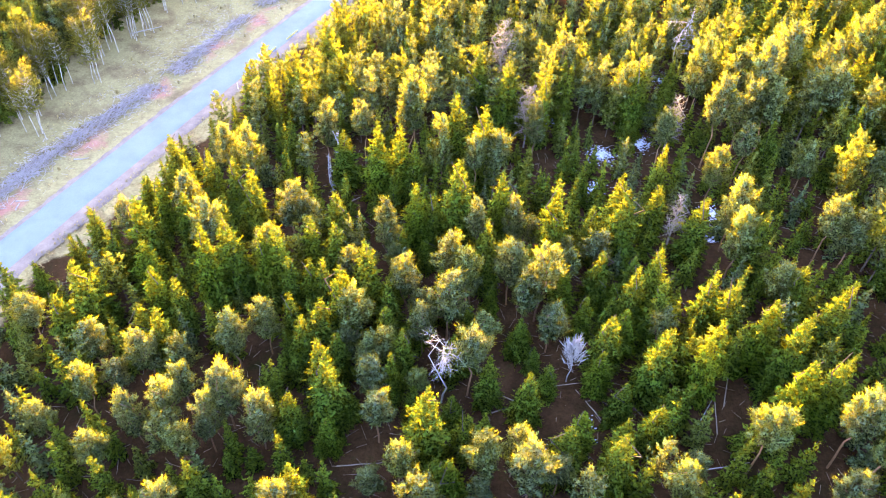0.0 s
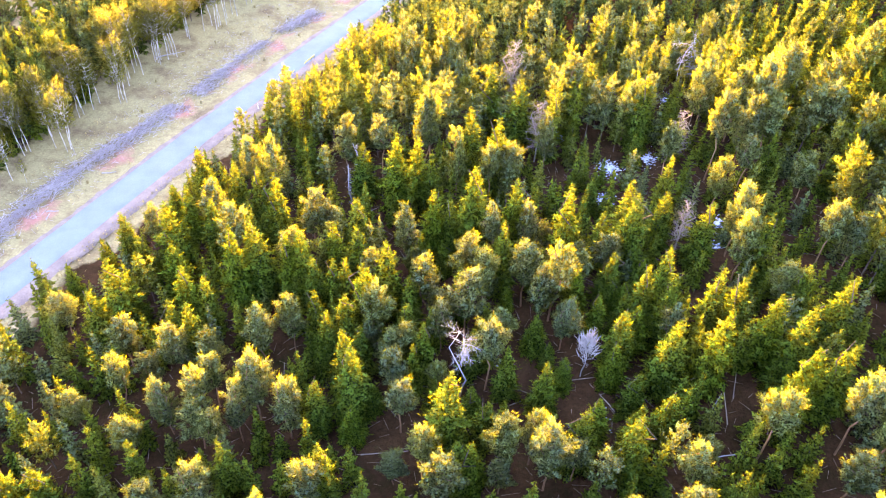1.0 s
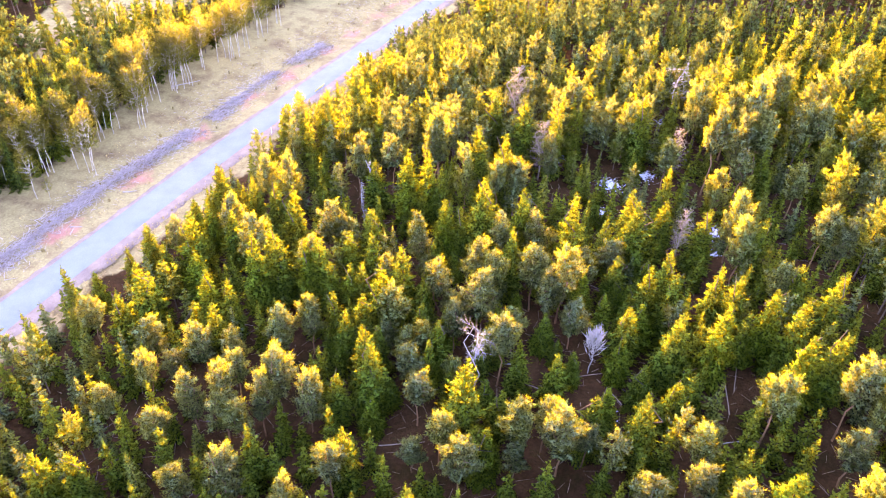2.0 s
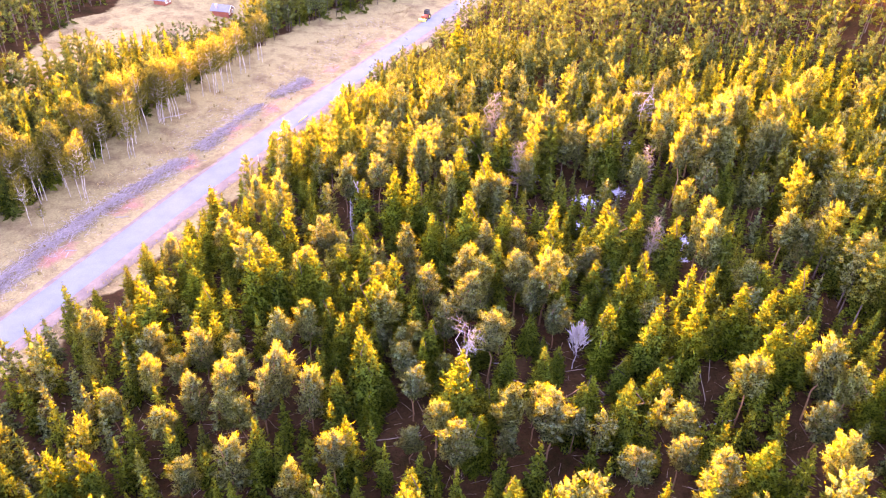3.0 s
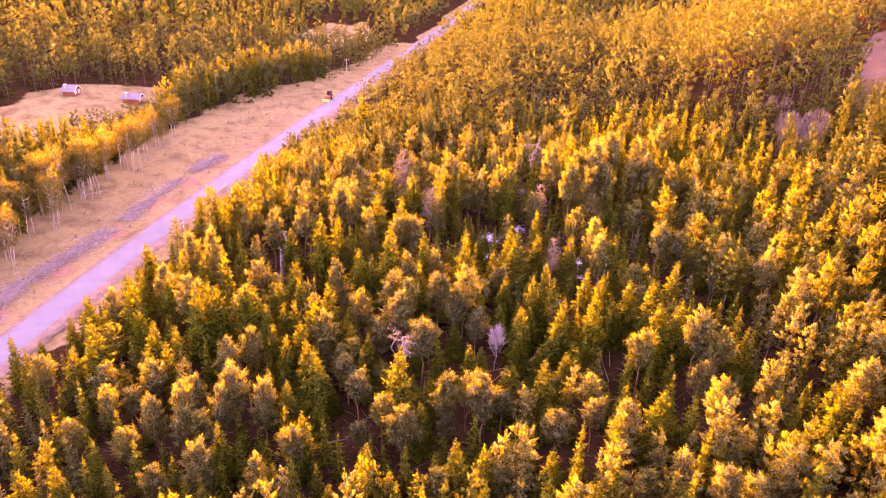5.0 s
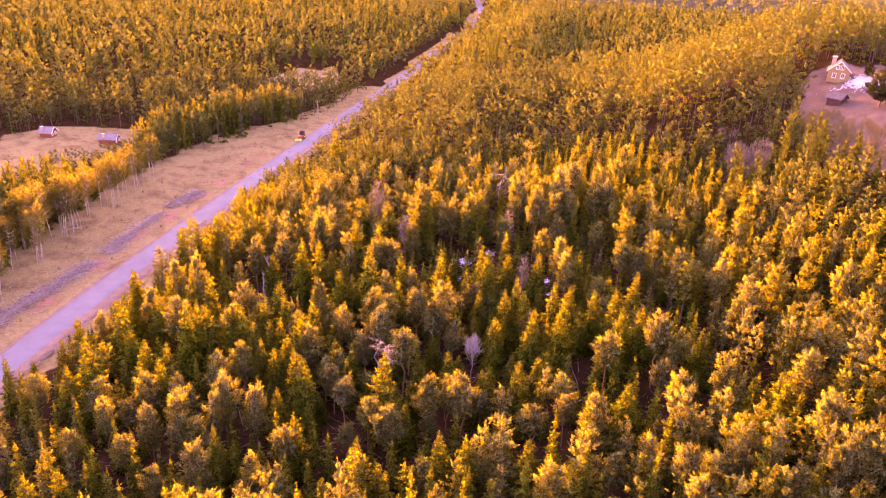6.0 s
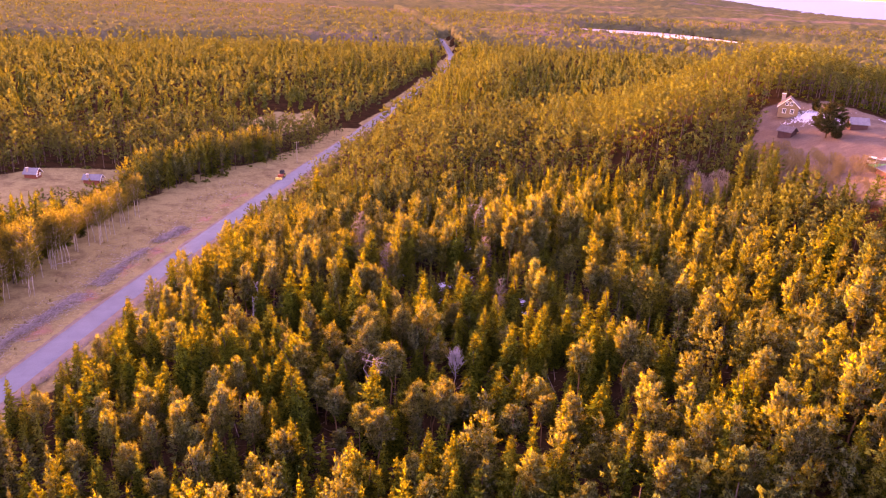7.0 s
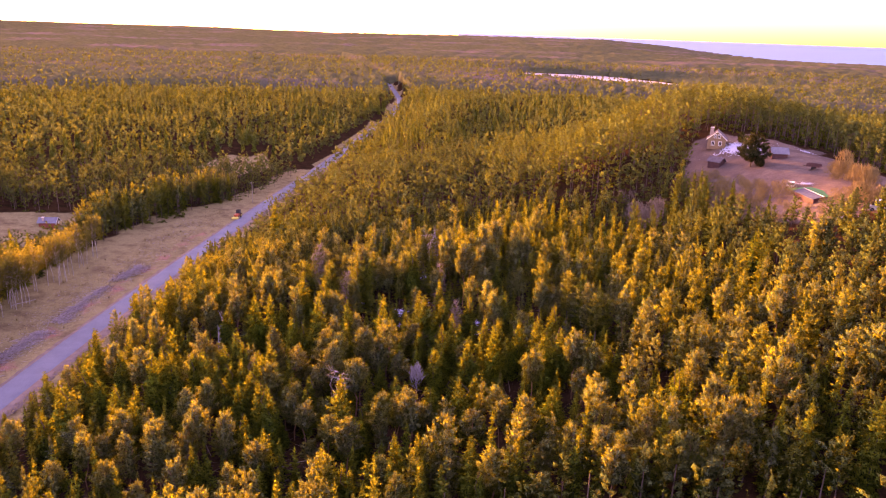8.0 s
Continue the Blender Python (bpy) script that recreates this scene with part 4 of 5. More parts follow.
def woods(name, x, y, h, conifers, domes, seed, label, trunk=True, share=0.5, needles=None):
    """Trees past the nearest, joined into one object."""
    rng = np.random.default_rng(seed)
    z = ground_z(x, y) - 0.1
    # stands of one kind drift together
    drift = np.sin(x * 0.045 + 1.3) * np.sin(y * 0.038 + 0.4) * 0.3
    sp = rng.random(len(x)) < share + drift
    turn = rng.uniform(0, 6.28, len(x))
    C, F, M, N, n = [], [], [], [], 0
    for kinds, pick, slot in ((conifers, sp, 0), (domes, ~sp, 2)):
        which = rng.integers(len(kinds), size=len(x))
        for k, (co, f, nrm) in enumerate(kinds):
            w = np.nonzero(pick & (which == k))[0]
            if not len(w):
                continue
            c, s = np.cos(turn[w])[:, None], np.sin(turn[w])[:, None]
            wide = (rng.uniform(0.76, 1.05, len(w)) * h[w] * np.clip(12.0 / h[w], 1.0, 2.5) ** 0.45)[:, None]
            px = (co[None, :, 0] * c - co[None, :, 1] * s) * wide + x[w][:, None]
            py = (co[None, :, 0] * s + co[None, :, 1] * c) * wide + y[w][:, None]
            pz = co[None, :, 2] * h[w][:, None] + z[w][:, None]
            C.append(np.stack([px, py, pz], -1).reshape(-1, 3))
            N.append(np.stack([nrm[None, :, 0] * c - nrm[None, :, 1] * s, nrm[None, :, 0] * s + nrm[None, :, 1] * c, np.broadcast_to(nrm[None, :, 2], px.shape)], -1).reshape(-1, 3))
            F.append((f[None] + (np.arange(len(w)) * len(co))[:, None, None]).reshape(-1, 3) + n)
            M.append(np.repeat(slot + (rng.random(len(w)) < 0.4), len(f)))
            n += len(w) * len(co)
    if trunk:
        co, f, nrm = TRUNKS[0]
        p = co[None] * h[:, None, None] + np.stack([x, y, z], -1)[:, None]
        C.append(p.reshape(-1, 3))
        N.append(np.tile(nrm, (len(x), 1)))
        F.append((f[None] + (np.arange(len(x)) * len(co))[:, None, None]).reshape(-1, 3) + n)
        M.append(np.full(len(x) * len(f), 4))
    me = mesh_from(name, np.concatenate(C), np.concatenate(F), [*(needles or FAR_SPRUCE + FAR_PINE), SPRUCE_BARK], True, np.concatenate(M))
    me.normals_split_custom_set_from_vertices(np.concatenate(N))
    return tagged(new(name, me), label, "forest", kind="stuff")


late = np.array(late)
small = late[:, 2] < 8.6
woods("forest_near", *late[~small].T, NEAR_SPRUCE, NEAR_PINE, 41, "mixed spruce and pine forest lit by evening sun", share=0.45, needles=NEAR_NEEDLES)
woods("forest_undergrowth", *late[small].T, MID_SPRUCE, MID_SPRUCE, 42, "young spruces and pines under the taller trees", share=0.75, needles=NEAR_NEEDLES)


def view_wedge(x, y, spread=0.0):
    a = np.degrees(np.arctan2(x + 12, y + 75))
    return (a > -34 - spread) & (a < 56 + spread)


def by_cottage(x, y):
    """Younger, lower growth in front of the long cottage."""
    return np.where(np.hypot(x + 66, y - 166) < 17, 0.62, 1.0)


def by_hall(x, y):
    """Lower growth in front of the green-roofed hall."""
    return 1 - 0.48 * np.exp(-(((x - 105) / 15) ** 2) - ((y - 53) / 20) ** 2)


def by_lake(x, y):
    """Lower growth round the lake's shore."""
    return 1 - 0.6 * smooth(2.6, 1.5, lake_reach(x, y)) * (y < 1000)


def reach(x, y):
    return np.hypot(x + 12, y + 40)


BEHIND_YARD = np.array([(104, 117), (122, 131), (139, 149), (160, 153), (172, 122), (150, 88), (190, 70), (235, 130), (200, 190), (120, 185), (92, 160), (92, 122)], float)
mx, my = scatter(-190, 330, -60, 330, 3.6, 51, lambda x, y: wooded(x, y) & ~inside(BEHIND_YARD, x, y) & ~((x > -62) & (x < 80) & (y > -34) & (y < 130) & (road_distance(x, y) > 0)) & view_wedge(x, y, 6) & (reach(x, y) < 330) & (reach(x, y) > 25))
rng = np.random.default_rng(52)
mh = rng.uniform(8.0, 14.2, len(mx)) * np.clip(0.46 + np.abs(road_distance(mx, my)) / 45, 0.5, 1.0) * by_hall(mx, my) * by_cottage(mx, my)
m1 = reach(mx, my) < 200
kept = m1 | (rng.random(len(mx)) < 0.8)
mx, my, mh, m1 = mx[kept], my[kept], mh[kept], m1[kept]
woods("forest_middle", mx[m1], my[m1], mh[m1], MID_SPRUCE, MID_PINE, 53, "mixed spruce and pine forest reaching away from the road", share=0.42)
woods("forest_slope", mx[~m1], my[~m1], mh[~m1], LOW_SPRUCE, LOW_PINE, 54, "mixed spruce and pine forest on the rising slope", share=0.38)
ex, ey = scatter(-110, 10, 40, 240, 3.4, 64, lambda x, y: (road_distance(x, y) < np.interp(y, EDGE_Y, EDGE_D) - 6) & (road_distance(x, y) > np.interp(y, EDGE_Y, EDGE_D) - 17) & ~inside(PASTURE, x, y) & (np.hypot(x + 62, y - 188) > 11))
woods("forest_edge", ex, ey, np.random.default_rng(65).uniform(11.0, 14.5, len(ex)) * by_cottage(ex, ey), MID_SPRUCE, MID_PINE, 66, "dense young wood behind the birches along the clearing", share=0.4, needles=NEAR_NEEDLES)
kx, ky = scatter(90, 240, 60, 195, 4.2, 57, lambda x, y: wooded(x, y) & inside(BEHIND_YARD, x, y))
woods("forest_behind_yard", kx, ky, np.random.default_rng(58).uniform(12.0, 15.0, len(kx)), LOW_SPRUCE, LOW_PINE, 59, "dense dark pine and spruce wood behind the farmyard", share=0.4)
bx0, by0 = scatter(-120, 130, -115, 40, 5.0, 67, lambda x, y: wooded(x, y) & (y < np.where(x < 20, 12, 12 - (x - 20) * 0.5)) & (y < np.where(road_distance(x, y) < 0, 40, 99)))
woods("forest_behind", bx0, by0, np.random.default_rng(68).uniform(10, 13.5, len(bx0)), LOW_SPRUCE, LOW_PINE, 69, "mixed spruce and pine forest under the flight path", share=0.55)
lx, ly = scatter(-420, 760, 60, 800, 6.1, 61, lambda x, y: wooded(x, y) & view_wedge(x, y, 2) & (reach(x, y) >= 330) & (reach(x, y) < 680))
rng = np.random.default_rng(62)
woods("forest_far", lx, ly, rng.uniform(10, 14.5, len(lx)) * by_lake(lx, ly), FAR_CONE, FAR_DOME, 63, "distant mixed forest in low sun", False, 0.2)
hx, hy = scatter(-1000, 1600, 300, 1700, 13.0, 71, lambda x, y: wooded(x, y) & view_wedge(x, y, 1) & (reach(x, y) >= 680) & (reach(x, y) < 1500))
rng = np.random.default_rng(72)
woods("forest_horizon", hx, hy, rng.uniform(11, 15, len(hx)) * by_lake(hx, hy), LAST_DOME, LAST_DOME, 73, "forest towards the horizon", False, 0.4)


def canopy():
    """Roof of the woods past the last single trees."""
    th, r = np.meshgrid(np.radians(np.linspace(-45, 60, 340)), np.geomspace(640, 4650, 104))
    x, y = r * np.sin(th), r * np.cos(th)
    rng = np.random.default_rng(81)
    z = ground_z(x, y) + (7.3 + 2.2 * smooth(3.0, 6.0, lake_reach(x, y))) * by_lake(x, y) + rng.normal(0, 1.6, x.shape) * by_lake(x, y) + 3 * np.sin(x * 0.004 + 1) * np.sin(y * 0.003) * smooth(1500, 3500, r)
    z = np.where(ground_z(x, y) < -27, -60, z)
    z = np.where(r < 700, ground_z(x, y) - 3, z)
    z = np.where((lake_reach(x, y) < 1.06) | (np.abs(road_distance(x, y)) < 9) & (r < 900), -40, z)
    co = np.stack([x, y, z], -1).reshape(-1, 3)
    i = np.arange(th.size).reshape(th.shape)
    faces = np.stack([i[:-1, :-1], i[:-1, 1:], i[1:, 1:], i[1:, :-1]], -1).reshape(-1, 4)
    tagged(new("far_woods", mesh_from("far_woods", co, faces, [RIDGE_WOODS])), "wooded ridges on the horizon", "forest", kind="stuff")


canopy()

# ---- parts of built things ----
def part(name, bm, material, parent, label=""):
    me = bpy.data.meshes.new(name)
    bm.to_mesh(me)
    bm.free()
    me.materials.append(material)
    o = new(name, me)
    o.parent = parent
    return tagged(o, label) if label else o


def box(bm, x0, x1, y0, y1, z0, z1):
    v = [bm.verts.new(p) for p in ((x0, y0, z0), (x1, y0, z0), (x1, y1, z0), (x0, y1, z0), (x0, y0, z1), (x1, y0, z1), (x1, y1, z1), (x0, y1, z1))]
    for f in ((0, 3, 2, 1), (4, 5, 6, 7), (0, 1, 5, 4), (1, 2, 6, 5), (2, 3, 7, 6), (3, 0, 4, 7)):
        bm.faces.new([v[i] for i in f])
    return bm


def prism(bm, outline, y0, y1):
    """An outline in x and z, drawn out along y."""
    a = [bm.verts.new((x, y0, z)) for x, z in outline]
    b = [bm.verts.new((x, y1, z)) for x, z in outline]
    bm.faces.new(a)
    bm.faces.new(b[::-1])
    for k in range(len(a)):
        bm.faces.new((a[k], b[k], b[(k + 1) % len(a)], a[(k + 1) % len(a)]))
    return bm


def disc(bm, x, y0, y1, z, r, sides=14):
    return prism(bm, [(x + r * math.cos(2 * math.pi * k / sides), z + r * math.sin(2 * math.pi * k / sides)) for k in range(sides)], y0, y1)


def base_at(name, x, y, turn, label, category, group="", lift=0.0):
    e = new(name)
    e.matrix_world = pose(x, y, gz(x, y) + lift, 0, 0, turn)
    return tagged(e, label, category, group)


def cottage(name, x, y, turn, w, l, eave, ridge, wall_m, roof_m, label, windows, chimney=True, trim=True, door=True, category="house"):
    """Gable to the front (-y). windows: (x, z, width, height) on the front, and how many along the side."""
    e = base_at(name, x, y, turn, label, category)
    hw = w / 2
    bm = prism(bmesh.new(), [(-hw, -0.6), (hw, -0.6), (hw, eave), (0, ridge - 0.12), (-hw, eave)], -l / 2, l / 2)
    part("wall", bm, wall_m, e)
    run = math.hypot(hw + 0.45, ridge - eave)
    for sgn, lab in ((-1, "roof"), (1, "roof")):
        ex, ez = sgn * (hw + 0.45), eave - 0.45 * (ridge - eave) / hw
        bm = prism(bmesh.new(), [(0, ridge), (0, ridge + 0.14), (ex, ez + 0.14), (ex, ez)], -l / 2 - 0.45, l / 2 + 0.45)
        roof = part(lab, bm, roof_m, e)
        if trim:
            bm = prism(bmesh.new(), [(0, ridge + 0.02), (0, ridge + 0.22), (ex, ez + 0.20), (ex, ez - 0.04)], -l / 2 - 0.53, -l / 2 - 0.455)
            part("bargeboard", bm, WHITE_PAINT, roof, "white bargeboard")
    if chimney:
        cx = -w * 0.34
        cw = 0.55 if w > 5 else 0.26
        ch = part("chimney", box(bmesh.new(), cx - cw, cx + cw, l * 0.18, l * 0.18 + 0.6, ridge - 1.9, ridge + (0.7 if w > 5 else 0.35)), BRICK, e)
        part("cap", box(bmesh.new(), cx - cw - 0.08, cx + cw + 0.08, l * 0.18 - 0.08, l * 0.18 + 0.68, ridge + (0.704 if w > 5 else 0.354), ridge + (0.88 if w > 5 else 0.43)), WHITE_PAINT, ch, "pale chimney cap")
    for wx, wz, ww, wh in windows:
        y0 = -l / 2 - 0.06
        wdw = part("window", box(bmesh.new(), wx - ww / 2, wx + ww / 2, y0, y0 + 0.055, wz, wz + wh), GLASS, e)
        bm = bmesh.new()
        t = 0.13
        box(bm, wx - ww / 2 - t, wx - ww / 2, y0 - 0.05, y0 + 0.05, wz - t, wz + wh + t)
        box(bm, wx + ww / 2, wx + ww / 2 + t, y0 - 0.05, y0 + 0.05, wz - t, wz + wh + t)
        box(bm, wx - ww / 2, wx + ww / 2, y0 - 0.05, y0 + 0.05, wz + wh, wz + wh + t)
        box(bm, wx - ww / 2, wx + ww / 2, y0 - 0.05, y0 + 0.05, wz - t, wz)
        box(bm, wx - 0.04, wx + 0.04, y0 - 0.04, y0 - 0.004, wz, wz + wh)
        part("window_frame", bm, WHITE_PAINT, wdw, "white window frame")
    if door:
        dr = part("door", box(bmesh.new(), hw + 0.004, hw + 0.07, -0.5, 0.5, 0.0, 2.05), WHITE_PAINT, e, "white door")
        part("door_handle", box(bmesh.new(), hw + 0.074, hw + 0.13, 0.34, 0.42, 0.98, 1.04), RUBBER, dr)
    return e


# the farmhouse and its yard on the rise
cottage("farmhouse", 145.8, 140.2, -40, 5.6, 7.2, 2.8, 5.2, HOUSE_WALL, DARK_ROOF, "ochre wooden farmhouse with white-trimmed gable and dark roof", [(-1.1, 0.8, 0.8, 1.2), (1.1, 0.8, 0.8, 1.2), (-0.6, 3.2, 0.6, 1.0), (0.6, 3.2, 0.6, 1.0)])
cottage("shed", 132.8, 123.4, 22, 3.0, 3.8, 1.7, 2.8, DARK_WALL, DARK_ROOF, "small dark tarred shed on the pasture edge", [], False, False)
cottage("barn", 144.6, 111.2, 60, 3.2, 4.2, 1.7, 3.0, DARK_WALL, TIN_ROOF, "low outbuilding with pale tin roof in the yard", [], False, False)
# red cottages across the road
cottage("cottage", -82.3, 199.0, 75, 3.3, 3.6, 1.8, 3.1, RED_WALL, TIN_ROOF, "red cottage with pale roof and white windows", [(-0.85, 0.75, 0.6, 0.8), (0.85, 0.75, 0.6, 0.8)], True, True)
cottage("cottage", -64.2, 195.5, 78, 3.2, 5.0, 1.8, 2.9, RED_WALL, TIN_ROOF, "long red cottage with pale roof behind the birches", [(-0.85, 0.75, 0.6, 0.8), (0.85, 0.75, 0.6, 0.8)], True, True)


def green_hall():
    e = base_at("hall", 118.4, 71.3, -19.3, "low hall with green and blue-grey sheet roof in yard", "hall", lift=-0.9)
    ridge, low, l0, l1, wl, wr = 1.6, 0.9, -4.9, 4.9, 2.5, 7.0
    part("wall", prism(bmesh.new(), [(-wl + 0.4, -2.6), (wr - 0.4, -2.6), (wr - 0.4, ridge - 0.35), (0, ridge - 0.1), (-wl + 0.4, low)], l0 + 0.3, l1), DARK_WALL, e)
    part("roof", prism(bmesh.new(), [(0, ridge), (0, ridge + 0.12), (wr, ridge - 0.13), (wr, ridge - 0.25)], l0, l1), GREEN_ROOF, e, "green sheet roof slope")
    part("roof", prism(bmesh.new(), [(0, ridge), (0, ridge + 0.12), (-wl, low + 0.12), (-wl, low)], l0, l1), BLUE_ROOF, e, "blue-grey sheet roof slope")
    bm = bmesh.new()
    v = [bm.verts.new(p) for p in ((0, l1 + 0.01, ridge + 0.12), (wr, l1 + 0.01, ridge - 0.13), (wr * 0.7, l1 + 4.0, low + 0.4), (-wl, l1 + 3.4, low), (-wl, l1 + 0.01, low + 0.12), (0, l1 + 0.01, low - 0.1))]
    for f in ((0, 1, 2), (0, 2, 3), (0, 3, 4), (5, 2, 1), (5, 3, 2), (5, 4, 3), (0, 4, 5), (0, 5, 1)):
        bm.faces.new([v[i] for i in f])
    part("hip", bm, GREEN_ROOF, e, "green hipped roof end")
    part("ridge_cap", box(bmesh.new(), -0.07, 0.07, l0 - 0.05, l1, ridge + 0.125, ridge + 0.19), WHITE_PAINT, e, "white ridge cap")
    part("door", box(bmesh.new(), -1.0, 1.0, l0 + 0.2, l0 + 0.296, -1.6, 0.7), TIN_ROOF, e, "pale sheet door")


green_hall()


def wheeled(name, x, y, turn, label, category, outline, cabin, width, wheels, paint, lift=0.0):
    """A vehicle along y: body and cabin outlines in y and z, wheels as (y, radius)."""
    e = base_at(name, x, y, turn, label, category, lift=lift)

    def slab(pts, w):
        bm = bmesh.new()
        a = [bm.verts.new((-w, py, pz)) for py, pz in pts]
        b = [bm.verts.new((w, py, pz)) for py, pz in pts]
        bm.faces.new(a)
        bm.faces.new(b[::-1])
        for k in range(len(a)):
            bm.faces.new((a[k], b[k], b[(k + 1) % len(a)], a[(k + 1) % len(a)]))
        bmesh.ops.bevel(bm, geom=bm.edges[:], offset=0.05, segments=2, affect="EDGES")
        return bm

    part("body", slab(outline, width / 2), paint, e)
    cab = part("cabin", slab(cabin, width / 2 - 0.12), GLASS, e, "dark glazed cabin")
    top = max(p[1] for p in cabin)
    ys = [p[0] for p in cabin if p[1] == top]
    part("roof", box(bmesh.new(), -width / 2 + 0.1, width / 2 - 0.1, min(ys) - 0.05, max(ys) + 0.05, top + 0.004, top + 0.09), RUBBER if paint is RED_PAINT else paint, cab)
    for wy, r in wheels:
        for sx in (-1, 1):
            bm = bmesh.new()
            pts = [(wy + r * math.cos(2 * math.pi * k / 16), r + r * math.sin(2 * math.pi * k / 16)) for k in range(16)]
            x0, x1 = sorted((sx * (width / 2 - 0.16), sx * (width / 2 + 0.1)))
            a = [bm.verts.new((x0, py, pz)) for py, pz in pts]
            b = [bm.verts.new((x1, py, pz)) for py, pz in pts]
            bm.faces.new(a)
            bm.faces.new(b[::-1])
            for k in range(16):
                bm.faces.new((a[k], b[k], b[(k + 1) % 16], a[(k + 1) % 16]))
            w = part("wheel", bm, RUBBER, e, "black tyre")
            bm = bmesh.new()
            xr = sx * (width / 2 + 0.105)
            v = [bm.verts.new((xr + sx * 0.03 * (k % 2), wy + r * 0.5 * math.cos(2 * math.pi * k / 12), r + r * 0.5 * math.sin(2 * math.pi * k / 12))) for k in range(12)]
            c = bm.verts.new((xr + sx * 0.05, wy, r))
            for k in range(12):
                bm.faces.new((v[k], v[(k + 1) % 12], c))
            part("rim", bm, YELLOW_PAINT if paint is RED_PAINT else TIN_ROOF, w)
    for sx in (-1, 1):
        ey = max(p[0] for p in outline)
        part("headlight", box(bmesh.new(), sx * width * 0.32 - 0.12, sx * width * 0.32 + 0.12, ey + 0.004, ey + 0.05, outline[1][1] - 0.3, outline[1][1] - 0.12), WHITE_PAINT, e)
    return e


tractor = wheeled("tractor", -4.9, 207.5, 155, "red tractor with black tyres standing on the roadside", "tractor", [(-0.6, 0.7), (1.9, 0.8), (1.9, 1.5), (0.4, 1.65), (-0.6, 1.65)], [(-1.5, 1.0), (0.35, 1.2), (0.2, 2.7), (-1.3, 2.7)], 1.5, ((-0.9, 0.85), (1.4, 0.5)), RED_PAINT, 0.05)
part("loader", prism(bmesh.new(), [(-1.1, 0.15), (1.1, 0.15), (1.1, 0.8), (-1.1, 0.8)], 2.4, 3.1), YELLOW_PAINT, tractor, "yellow front loader bucket")
for sx in (-0.6, 0.6):
    part("arm", box(bmesh.new(), sx - 0.06, sx + 0.06, 0.5, 2.5, 0.75, 0.92), YELLOW_PAINT, tractor)
CAR_BODY = [(-2.1, 0.35), (2.1, 0.35), (2.1, 0.85), (1.0, 0.98), (-2.1, 1.0)]
CAR_CABIN = [(-1.9, 0.95), (1.0, 0.95), (0.3, 1.5), (-1.5, 1.5)]
wheeled("car", 122.0, 82.0, -50, "white car parked in the farmyard", "car", CAR_BODY, CAR_CABIN, 1.75, ((-1.3, 0.32), (1.35, 0.32)), WHITE_CAR)
wheeled("van", 115.7, 50.7, 40, "white van parked beside the farm track", "van", [(-2.6, 0.35), (2.6, 0.35), (2.6, 1.1), (2.0, 1.25), (-2.6, 1.3)], [(-2.5, 1.2), (2.0, 1.2), (1.4, 2.3), (-2.5, 2.3)], 1.95, ((-1.7, 0.36), (1.7, 0.36)), WHITE_CAR)


def trailer(x, y, turn):
    e = base_at("trailer", x, y, turn, "dark flatbed farm trailer standing in the yard", "trailer")
    bed = part("bed", box(bmesh.new(), -1.0, 1.0, -1.7, 1.7, 0.7, 0.85), DARK_WALL, e)
    for a, b in ((-1.0, -0.94), (0.94, 1.0)):
        part("side_board", box(bmesh.new(), a, b, -1.7, 1.7, 0.854, 1.5), DARK_WALL, bed)
    part("drawbar", box(bmesh.new(), -0.06, 0.06, 1.7, 3.0, 0.62, 0.74), RUBBER, e)
    for sgn in (-1, 1):
        x0, x1 = sorted((sgn * 1.02, sgn * 1.22))
        bm = bmesh.new()
        ring = [(0.38 * math.cos(k * math.pi / 7), 0.38 + 0.38 * math.sin(k * math.pi / 7)) for k in range(14)]
        a, b = [bm.verts.new((x0, p, q)) for p, q in ring], [bm.verts.new((x1, p, q)) for p, q in ring]
        bm.faces.new(a)
        bm.faces.new(b[::-1])
        for k in range(14):
            bm.faces.new((a[k], b[k], b[(k + 1) % 14], a[(k + 1) % 14]))
        part("wheel", bm, RUBBER, e)


trailer(138.7, 92.0, 30)

# ---- roadside things ----
def guard_rail(x, y, turn, length):
    e = base_at("guard_rail", x, y, turn, "low yellow guard rail on short posts beside the road", "guard rail", "roadside guard rails")
    n = 4
    for k in range(n):
        py = -length / 2 + 0.3 + (length - 0.6) * k / (n - 1)
        part("post", box(bmesh.new(), -0.05, 0.05, py - 0.06, py + 0.06, -0.5, 0.62), POLE_WOOD, e)
    bm = prism(bmesh.new(), [(-0.14, 0.50), (-0.10, 0.45), (-0.054, 0.55), (-0.054, 0.70), (-0.10, 0.82), (-0.14, 0.78)], -length / 2, length / 2)
    part("rail", bm, YELLOW_PAINT, e)


for x, y, length in ((-18.9, 160.0, 5.5), (-12.2, 175.6, 5.0), (-34.9, 124.7, 4.0), (-32.0, 131.6, 4.0)):
    guard_rail(x, y, -21.5, length)


def utility_pole(x, y, h):
    e = base_at("utility_pole", x, y, 20, "tall grey wooden utility pole beside the road", "utility pole")
    co, f = tube([(0, 0, -0.8), (0, 0, h * 0.5), (0, 0, h)], [0.15, 0.13, 0.10], 10)
    new("pole", mesh_from("pole", co, f, [POLE_WOOD])).parent = e
    part("crossarm", box(bmesh.new(), -0.9, 0.9, -0.17, -0.105, h - 0.6, h - 0.48), POLE_WOOD, e)
    for sx in (-0.8, 0.0, 0.8):
        part("insulator", disc(bmesh.new(), sx, -0.18, -0.09, h - 0.42, 0.055, 8), WHITE_PAINT, e)


utility_pole(2.2, 230.5, 8.5)


